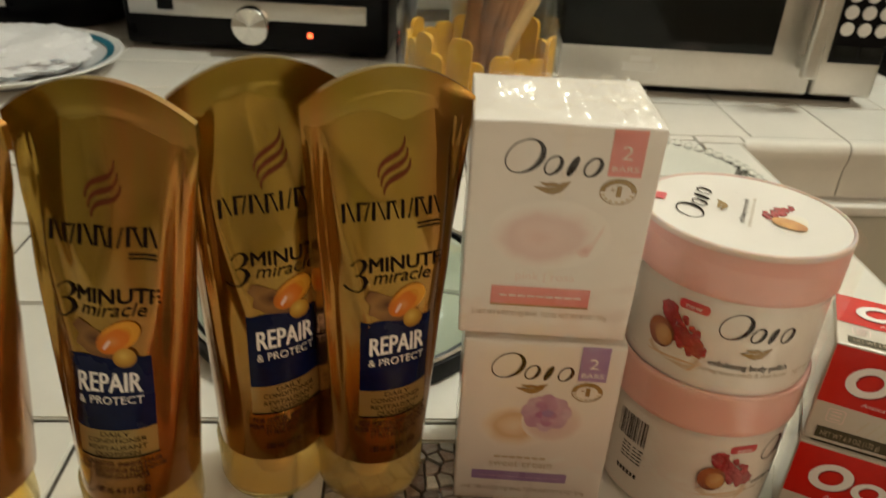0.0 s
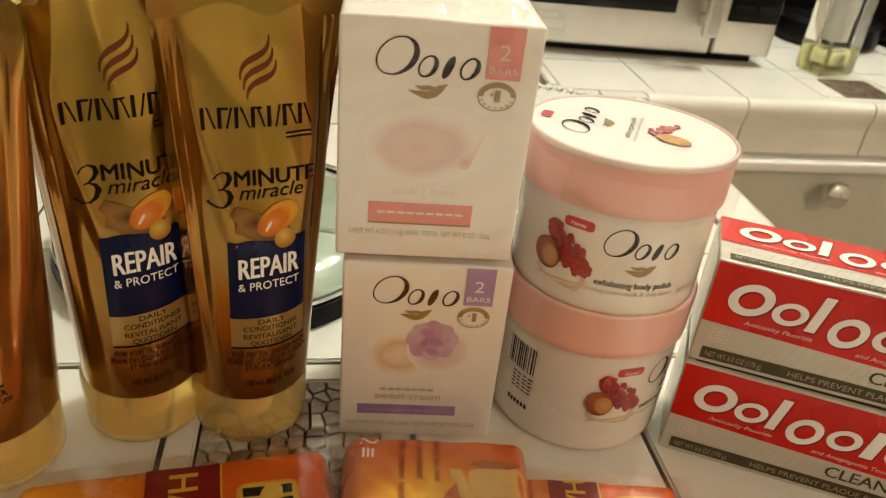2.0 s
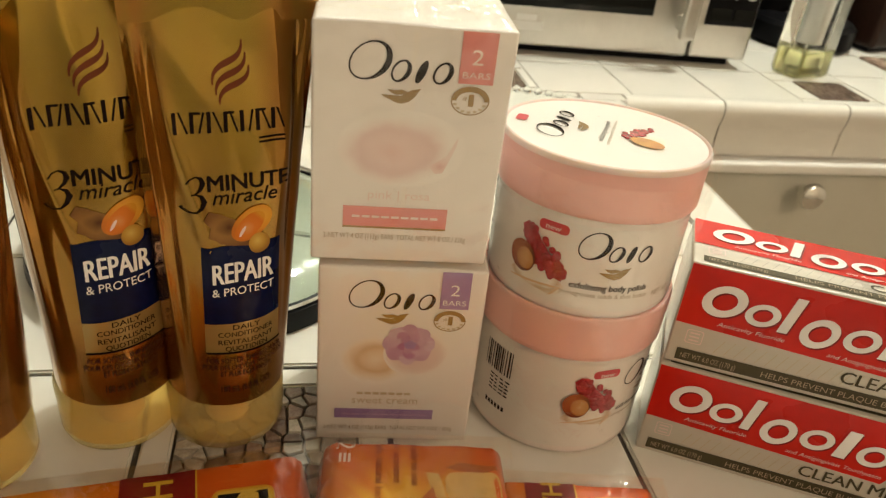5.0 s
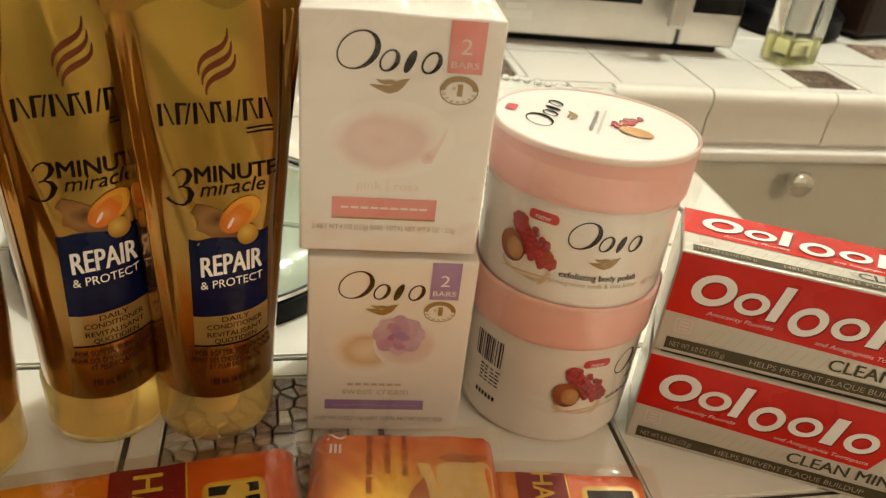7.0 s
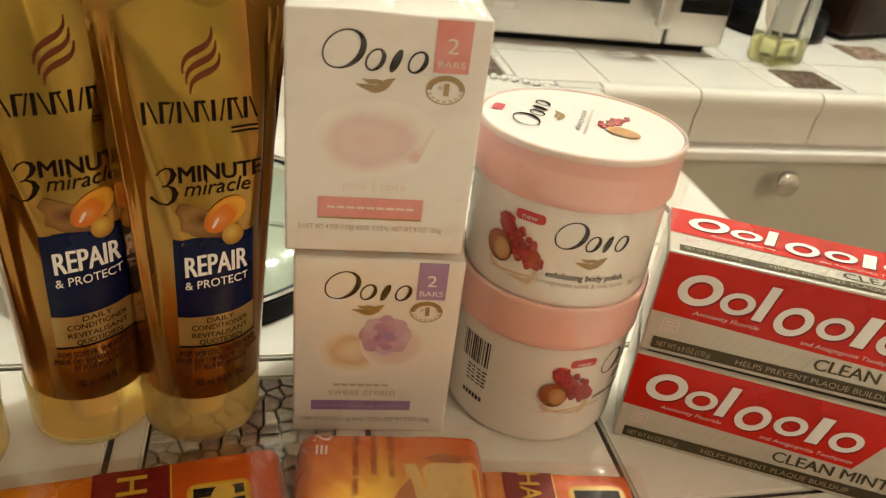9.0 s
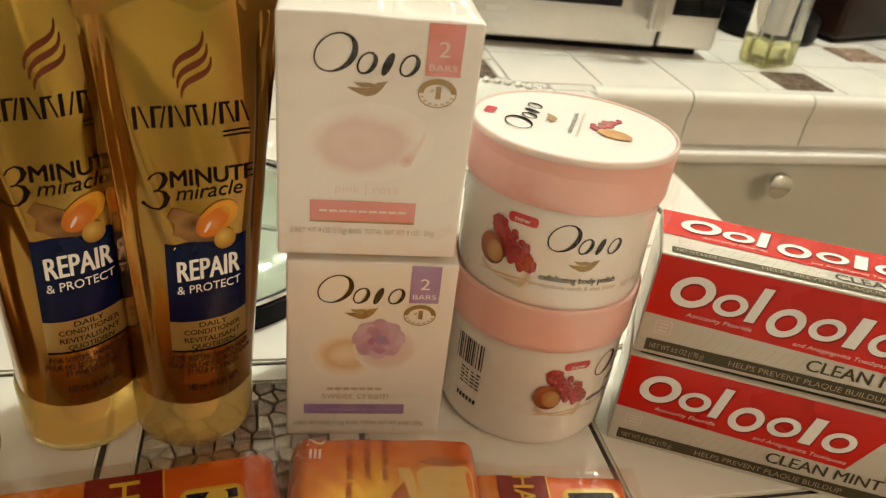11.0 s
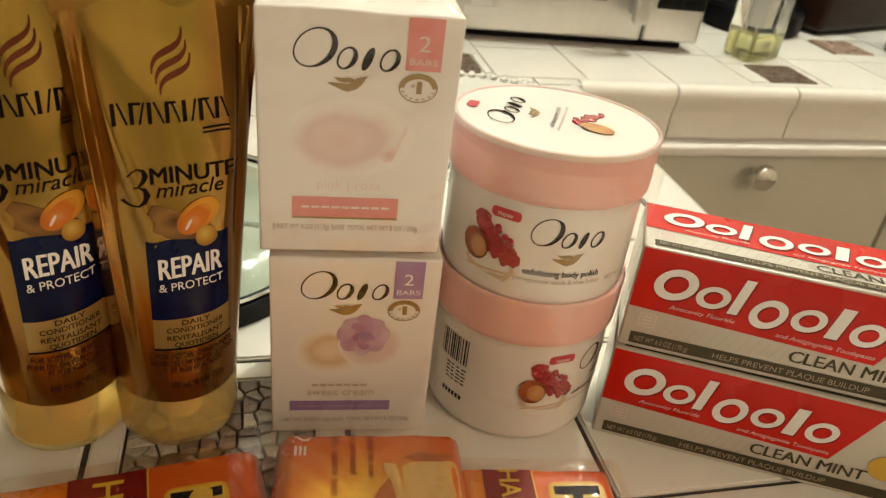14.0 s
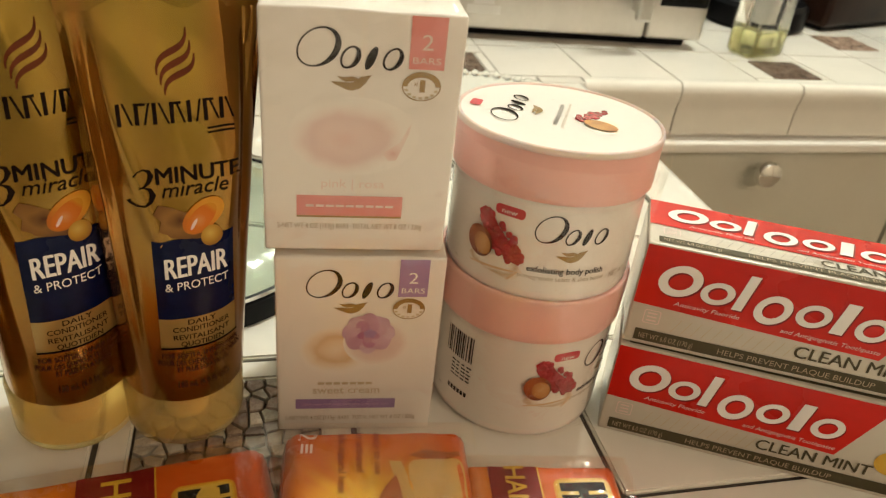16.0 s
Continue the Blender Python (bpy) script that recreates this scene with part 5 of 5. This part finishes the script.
# ---- toothpaste cartons ----
def paste_box(m, label, length=0.196, H=0.0500, D2=0.0400):
    ob = thing("toothpaste_box", m, label, "toothpaste box", "toothpaste boxes")
    bm = boxed((0, 0, 0), (length, D2, H), 0.0011, 3)
    part("carton", bm, M_SILVERCARD, ob, "glossy white printed card")

    def front(u, v, o):
        return (u, -o, v)

    def top(u, v, o):
        return (u, 0.0005 + v * D2 / H, H + o)

    def end(u, v, o):
        return (-o, u, v)
    D = 0.00025
    for nm, on in (("front", front), ("top", top)):
        bm = bmesh.new()
        bmv = [(0.0004, 0.0210), (0.100, 0.0175), (0.115, 0.0490), (0.0004, 0.0495)]
        k = 14
        lo = [(bmv[0][0] + (bmv[1][0] - bmv[0][0]) * i / k, bmv[0][1] + (bmv[1][1] - bmv[0][1]) * i / k) for i in range(k + 1)]
        hi = [(bmv[3][0] + (bmv[2][0] - bmv[3][0]) * i / k, bmv[3][1] + (bmv[2][1] - bmv[3][1]) * i / k) for i in range(k + 1)]
        put_grid(bm, lo + hi[::-1], on, D)
        red = part(nm + "_red_panel", bm, M_RED, ob, "glossy red panel")
        for mt, off, dx, dy in ((M_MAROON, 1.6, 0.0006, -0.0008), (M_WHITEINK, 2.4, 0, 0)):
            bm = bmesh.new()
            for kk, (cu, w, h0, h1, kind) in enumerate(((0.0165, 0.0085, 0.0275, 0.0430, 1), (0.0320, 0.0066, 0.0275, 0.0385, 1), (0.0425, 0.0020, 0.0272, 0.0445, 0), (0.0545, 0.0070, 0.0235, 0.0380, 1), (0.0700, 0.0066, 0.0262, 0.0375, 1), (0.0815, 0.0026, 0.0258, 0.0410, 0), (0.0930, 0.0066, 0.0252, 0.0368, 1))):
                cv, rv = (h0 + h1) / 2 + dy, (h1 - h0) / 2
                if kind:
                    put_ring(bm, oval(cu + dx, cv, w, rv, 0.2), oval(cu + dx, cv, w * 0.56, rv * 0.56, 0.2), on, off * D)
                else:
                    put_grid(bm, [(cu - w + dx - 0.2 * rv, cv - rv), (cu + w + dx - 0.2 * rv, cv - rv), (cu + w + dx + 0.2 * rv, cv + rv), (cu - w + dx + 0.2 * rv, cv + rv)], on, off * D)
            part(nm + "_wordmark", bm, mt, red, "plain white looped wordmark" if mt is M_WHITEINK else "dark edge of the wordmark")
        bm = bmesh.new()
        put_text(bm, "Anticavity Fluoride", 0.0165, 0.0232, 0.0430, 0.0020, on, 2 * D, slant=0.25, turn=-0.5)
        put_text(bm, "and Antigingivitis Toothpaste", 0.0600, 0.0212, 0.0990, 0.0020, on, 2 * D, slant=0.25, turn=-1.5)
        part(nm + "_script", bm, M_PINKPALE, red)
        bm = bmesh.new()
        put_sheet(bm, 0.0042, 0.0022, length - 0.004, 0.0082, on, D, 12, 1)
        band = part(nm + "_band", bm, M_OLIVE, ob, "dark olive band")
        bm = bmesh.new()
        put_text(bm, "NET WT 6.0 OZ (170 g)", 0.0062, 0.0038, 0.0290, 0.0026, on, 2 * D)
        put_text(bm, "HELPS PREVENT PLAQUE BUILDUP", 0.0395, 0.0038, 0.1030, 0.0027, on, 2 * D)
        part(nm + "_band_lettering", bm, M_TANINK, band)
        bm = bmesh.new()
        put_text(bm, "CLEAN MINT", 0.0685, 0.0105, 0.1170, 0.0058, on, D, bold=0.0002)
        part(nm + "_flavour_lettering", bm, M_OLIVE, ob, "dark lettering")
        bm = bmesh.new()
        put_ring(bm, rect(0.0060, 0.0115, 0.0130, 0.0185, r=0.001), rect(0.0064, 0.0119, 0.0126, 0.0181, r=0.001), on, D)
        for k in range(3):
            put_grid(bm, rect(0.0075, 0.0128 + k * 0.0018, 0.0115, 0.0136 + k * 0.0018, 2), on, D)
        part(nm + "_stamp", bm, M_PINKPALE, ob, "small pink stamp")
        bm = bmesh.new()
        for k in range(14):
            u = 0.0185 + k * 0.0042
            put_grid(bm, [(u, 0.0095), (u + 0.0003, 0.0095), (u + 0.0035, 0.0165), (u + 0.0032, 0.0165)], on, D)
        part(nm + "_ray_pattern", bm, M_PALEGOLD if nm == "front" else M_GREYINK, ob, "fine slanting lines")["kind"] = "stuff"
        bm = bmesh.new()
        put_grid(bm, oval(0.1240, 0.0200, 0.0080, 0.0070), on, D)
        part(nm + "_spot", bm, M_YELLOW, ob, "yellow round spot")
    bm = bmesh.new()
    put_sheet(bm, 0.001, 0.002, D2 - 0.001, H - 0.002, end, D, 2, 2)
    flap = part("end_flap", bm, M_CARTONE, ob, "folded white end flap")
    return ob


paste_box(pose(0.1135, -0.0015, 0.0, 0, 0, -21.5), "red and white toothpaste carton lying on the counter")
paste_box(pose(0.1148, 0.0004, 0.0506, 0, 0, -21.0), "red and white toothpaste carton lying on another")


# ---- warmer packets ----
def packet(m, w, l, kind, label):
    ob = thing("warmer_packet", m, label, "packet", "warmer packets")

    def on(u, v, o):
        """Across and along the packet, whose far end is at v = 0."""
        e = min(1, (w / 2 - abs(u)) / 0.008), min(1, max(0, -v) / 0.005), min(1, (l + v) / 0.012)
        k = max(0.0, min(e))
        z = 0.0005 + 0.0165 * math.sin(k * math.pi / 2) ** 0.6 + 0.0010 * noise.noise(Vector((u * 60, v * 60, w * 100)))
        return (u, v, z + o)
    nu, nv = 46, 50
    bm = bmesh.new()
    g = [[bm.verts.new(on(-w / 2 + w * i / nu, -l * j / nv, 0)) for i in range(nu + 1)] for j in range(nv + 1)]
    for j in range(nv):
        for i in range(nu):
            bm.faces.new((g[j][i], g[j + 1][i], g[j + 1][i + 1], g[j][i + 1]))
    h = [[bm.verts.new((-w / 2 + w * i / nu, -l * j / nv, 0)) for i in (0, nu)] for j in (0, nv)]
    rim = [g[0][i] for i in range(nu + 1)] + [g[j][nu] for j in range(1, nv + 1)] + [g[nv][i] for i in range(nu - 1, -1, -1)] + [g[j][0] for j in range(nv - 1, 0, -1)]
    bm.faces.new([bm.verts.new((v.co.x, v.co.y, v.co.z - 0.0008)) for v in rim])
    for hh in h:
        for v in hh:
            bm.verts.remove(v)
    part("pouch", bm, M_SUNPRINT if kind == "picture" else M_SIDEPRINT, ob, "glossy printed orange film")
    # clear outer wrap
    bm = bmesh.new()
    n = 64
    g = []
    for j in range(n + 1):
        row = []
        for i in range(n + 1):
            u, v = -w / 2 - 0.010 + (w + 0.020) * i / n, 0.017 - (l + 0.03) * j / n
            e = min((w / 2 + 0.006 - abs(u)) / 0.006, (0.005 - v) / 0.005)
            s = max(0.0, min(1.0, e))
            crinkle = abs(noise.noise(Vector((i * 0.35, j * 0.3, w * 50)))) + 0.6 * abs(noise.noise(Vector((i * 0.9, j * 0.9, w * 70))))
            row.append(bm.verts.new((u, v, 0.0012 + 0.0011 * crinkle * (1 - 0.6 * s) + 0.0178 * s * s * (3 - 2 * s))))
        g.append(row)
    for j in range(n):
        for i in range(n):
            bm.faces.new((g[j][i], g[j + 1][i], g[j + 1][i + 1], g[j][i + 1]))
    pane = part("clear_wrap", bm, M_FILM, ob, "wrinkled clear outer wrap")
    pane.visible_shadow = False
    D = 0.0004
    if kind == "picture":
        bm = bmesh.new()
        for body, u, v0, v1 in (("Ready to use", -0.0015, 0.0, -0.024), ("Air activated", -0.0085, -0.001, -0.023), ("Safe, natural heat", -0.0155, -0.0015, -0.033)):
            put_text(bm, body, 0, 0, abs(v1 - v0), 0.0030, lambda a, b, o, u=u, v0=v0: on(u + b, v0 - 0.0015 - a, o), D)
        part("lettering", bm, M_MAROON, ob, "dark red lettering")
        bm = bmesh.new()
        put_text(bm, "2", 0, 0, 0.0050, 0.0075, lambda a, b, o: on(-0.0315 + b, -0.0030 - a, o), D)
        for k in range(3):
            put_grid(bm, rect(-0.0302 + 0.0018 * k, -0.0150, -0.0292 + 0.0018 * k, -0.0100, 2), on, D)
        part("count_mark", bm, M_PINKPALE, ob, "pale count mark")
        bm = bmesh.new()
        put_grid(bm, [(0.012, -0.016), (0.018, -0.0135), (0.027, -0.0150), (0.036, -0.0135), (0.036, -0.0165), (0.027, -0.0190), (0.018, -0.0180)], on, D)
        put_grid(bm, [(-0.0035, -0.050), (-0.0020, -0.040), (0.0025, -0.0310), (0.0065, -0.0260), (0.0080, -0.0330), (0.0095, -0.050)], on, D * 1.2)
        part("edge_picture", bm, M_DEEPOR, ob, "brown torn edge picture")
        bm = bmesh.new()
        put_grid(bm, [(0.004, -0.0185), (0.009, -0.0190), (0.017, -0.050), (0.011, -0.050)], on, D * 1.1)
        put_grid(bm, rect(0.0115, -0.050, 0.0335, -0.0185, r=0.004), on, D * 0.9)
        part("warmer_picture", bm, M_WARMPIC, ob, "cream pouch picture")
    else:
        a, b = (-0.0220, -0.0020) if kind == "side" else (-0.0115, 0.0155)
        bm = bmesh.new()
        put_sheet(bm, a, -l + 0.004, b, -0.0010, on, D, 12, 30)
        strip = part("maroon_strip", bm, M_MAROON, ob, "maroon strip")
        bm = bmesh.new()
        put_sheet(bm, b, -l + 0.004, b + 0.0007, -0.0010, on, D, 1, 30)
        part("strip_edge", bm, M_YELLOW, strip)
        bm = bmesh.new()
        put_text(bm, "HAND", 0, 0, 0.030 if kind == "side" else 0.042, 0.0080 if kind == "side" else 0.0105, lambda p, q, o: on(a + (0.0065 if kind == "side" else 0.0085) + q, (-0.0045 if kind == "side" else -0.0085) - p, o), 2 * D, bold=0.0004)
        part("strip_lettering", bm, M_YELLOW, strip, "yellow lettering")
        s = -0.009 if kind == "plain" else -0.002
        for k, mt in enumerate((M_RAY, M_YELLOW, M_GLOWINK)):
            bm = bmesh.new()
            put_grid(bm, rect(b + 0.0056 + 0.0008 * k, -0.078, b + 0.0286 - 0.0008 * k, s - 0.0078 - 0.0008 * k, r=0.004 - 0.001 * k), on, D * (0.5 + 0.3 * k))
            part("glow_panel", bm, mt, ob, "yellow glow behind the wordmark")
        bm = bmesh.new()
        for v0 in (s - 0.0105, s - 0.0165):
            put_grid(bm, rect(b + 0.0080, v0 - 0.0042, b + 0.0262, v0, 4), on, 1.6 * D)
        put_grid(bm, rect(b + 0.0150, s - 0.0180, b + 0.0190, s - 0.0140, 2), on, 1.6 * D)
        for v0 in (s - 0.033, s - 0.051):
            put_ring(bm, oval(b + 0.0171, v0, 0.0091, 0.0088), oval(b + 0.0171, v0, 0.0040, 0.0040), on, 1.6 * D)
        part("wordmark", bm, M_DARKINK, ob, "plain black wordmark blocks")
    return ob


packet(pose(-0.0935, -0.0345, 0.0005, 0.0, 0, 12), 0.118, 0.100, "plain", "orange warmer packet in clear wrap beside the tubes")
packet(pose(0.0740, -0.0365, 0.0005, 0.0, 0, -3), 0.070, 0.100, "side", "orange warmer packet half under another")
packet(pose(0.0080, -0.0215, 0.0060, 0.0, 0, -1), 0.077, 0.100, "picture", "orange warmer packet with a sunburst picture")


# ---- counter tiles, trim and mosaic, piece by piece ----
TILE_CACHE = {}


def tile_mesh(w, d, h=0.0052, bevel=0.0011):
    key = (round(w, 4), round(d, 4), h)
    if key not in TILE_CACHE:
        bm = boxed((-w / 2, -d / 2, -h), (w / 2, d / 2, 0), 0)
        top = [e for e in bm.edges if all(v.co.z > -1e-6 for v in e.verts)]
        ver = [e for e in bm.edges if abs(e.verts[0].co.z - e.verts[1].co.z) > h * 0.5]
        bmesh.ops.bevel(bm, geom=top + ver, offset=bevel, segments=2, affect="EDGES")
        me = bpy.data.meshes.new("tile")
        bm.to_mesh(me)
        bm.free()
        me.polygons.foreach_set("use_smooth", [True] * len(me.polygons))
        me.set_sharp_from_angle(angle=radians(50))
        me.materials.append(M_TILE)
        TILE_CACHE[key] = me
    return TILE_CACHE[key]


rt = random.Random(11)


def lay(u0, v0, u1, v1, gap=0.0024):
    w, d = u1 - u0 - gap, v1 - v0 - gap
    if w < 0.004 or d < 0.004:
        return None
    ob = new("tile", tile_mesh(w, d))
    ob.parent = counter
    ob.matrix_basis = pose((u0 + u1) / 2, (v0 + v1) / 2, rt.uniform(-0.0003, 0.0002), rt.uniform(-0.12, 0.12), rt.uniform(-0.12, 0.12))
    return ob


def clip(poly, nx, ny, c):
    out = []
    for i in range(len(poly)):
        p, q = poly[i], poly[(i + 1) % len(poly)]
        a, b = p[0] * nx + p[1] * ny - c, q[0] * nx + q[1] * ny - c
        if a <= 0:
            out.append(p)
        if a * b < 0:
            t = a / (a - b)
            out.append((p[0] + (q[0] - p[0]) * t, p[1] + (q[1] - p[1]) * t))
    return out


def pebbles(u0, v0, u1, v1, n, seed, single):
    """Irregular stones that fill a square, each with its own edge; dark joints between."""
    r = random.Random(seed)
    side = math.sqrt(n)
    pts = []
    k = int(round(side))
    for i in range(k):
        for j in range(k):
            pts.append((u0 + (i + 0.5 + r.uniform(-0.38, 0.38)) * (u1 - u0) / k, v0 + (j + 0.5 + r.uniform(-0.38, 0.38)) * (v1 - v0) / k))
    joined = bmesh.new()
    for a in pts:
        poly = [(u0, v0), (u1, v0), (u1, v1), (u0, v1)]
        for b in pts:
            if a is b:
                continue
            dx, dy = b[0] - a[0], b[1] - a[1]
            ln = math.hypot(dx, dy)
            if ln > 0.05:
                continue
            poly = clip(poly, dx / ln, dy / ln, (dx * (a[0] + b[0]) / 2 + dy * (a[1] + b[1]) / 2) / ln - 0.0003)
        if len(poly) < 3:
            continue
        cx, cy = sum(p[0] for p in poly) / len(poly), sum(p[1] for p in poly) / len(poly)
        bm = bmesh.new() if single else joined
        h = r.uniform(0.0002, 0.0009)
        rings = [[bm.verts.new((cx * (not single) + (p[0] - cx) * s, cy * (not single) + (p[1] - cy) * s, z)) for p in poly] for s, z in ((0.99, -0.003), (0.97, h - 0.0006), (0.84, h))]
        for ra, rb in zip(rings, rings[1:]):
            for i in range(len(poly)):
                bm.faces.new((ra[i], ra[(i + 1) % len(poly)], rb[(i + 1) % len(poly)], rb[i]))
        bm.faces.new(rings[-1])
        if single:
            ob = part("stone", bm, M_STONE if r.random() < 0.45 else M_STONE_B, counter)
            ob.location = (cx, cy, 0)
    if single:
        joined.free()
    else:
        ob = part("stone_mosaic", joined, M_STONE_B, counter)
        ob["kind"] = "stuff"


def accent(u0, v0, u1, v1, b, n, seed, single, du=0.0, dv=0.0):
    """A tile framed in white round a square of stones, which may sit off its middle by du, dv."""
    l, r, f, k = b + du, b - du, b + dv, b - dv
    lay(u0, v0, u1, v0 + f, 0.0006)
    lay(u0, v1 - k, u1, v1, 0.0006)
    lay(u0, v0 + f, u0 + l, v1 - k, 0.0006)
    lay(u1 - r, v0 + f, u1, v1 - k, 0.0006)
    pebbles(u0 + l + 0.001, v0 + f + 0.001, u1 - r - 0.001, v1 - k - 0.001, n, seed, single)


PU, PV, V0 = 0.109, 0.1045, 0.053
TRIM = EDGE_U - 0.048
for j in range(-5, 5):
    for i in range(-8, 2):
        a, c = i * PU, (i + 1) * PU
        if i == 1:
            c = TRIM
        b, d = V0 + j * PV, min(V0 + (j + 1) * PV, EDGE_V + 0.020)
        if i == -1 and j == -1:
            accent(a + 0.0012, b + 0.0012, c - 0.0012, d - 0.0012, 0.0135, 100, 5, True)
        else:
            lay(a, b, c, d)
FU, FV = 0.409, EDGE_V + 0.0192
for i in range(-12, 10):
    for j in range(0, 5):
        a, c = FU + i * 0.1022, FU + (i + 1) * 0.1022
        b, d = FV + j * 0.1022, FV + (j + 1) * 0.1022
        if (i, j) in ((1, 0), (-3, 0), (3, 1)):
            accent(a, b, c, d, 0.0195, 49, 20 + i * 3 + j, False, *((-0.0150, 0.0150) if i == 3 else (0.0090, -0.0090)))
        else:
            lay(a, b, c, d, 0.0003)


def nose(length, top):
    """A rounded edge piece: its flat runs back from a rounded nose; it lies along x."""
    prof = [(top, 0.0), (0.016, 0.0), (0.010, 0.0008), (0.0045, -0.0005), (0.0012, -0.0042), (0.0, -0.010), (0.0005, -0.018), (0.0030, -0.024), (0.0042, -0.032), (0.0042, -0.0590), (0.012, -0.0605), (0.012, -0.0060), (top, -0.0055)]
    bm = bmesh.new()
    a = [bm.verts.new((0.0006, y, z)) for y, z in prof]
    b = [bm.verts.new((length - 0.0006, y, z)) for y, z in prof]
    n = len(prof)
    for i in range(n):
        bm.faces.new((a[i], a[(i + 1) % n], b[(i + 1) % n], b[i]))
    bm.faces.new(a)
    bm.faces.new(b[::-1])
    return bm


long_nose = None
for k in range(-1, 9):
    u0 = FU - 0.0015 + k * 0.1515
    lo = max(u0, EDGE_U + 0.002)
    if u0 + 0.1515 < EDGE_U:
        continue
    ob = part("edge_tile", nose(u0 + 0.1510 - lo, 0.0188), M_TILE, counter)
    ob.matrix_basis = pose(lo, EDGE_V, 0.0004)
for k in range(7):
    ob = part("edge_tile", nose(0.1495, 0.046), M_TILE, counter)
    ob.matrix_basis = pose(EDGE_U, EDGE_V - 0.0004 - (k + 1) * 0.1515, 0.0004, 0, 0, 90)
lay(TRIM, EDGE_V - 0.0004, EDGE_U + 0.0026, FV, 0.0006)
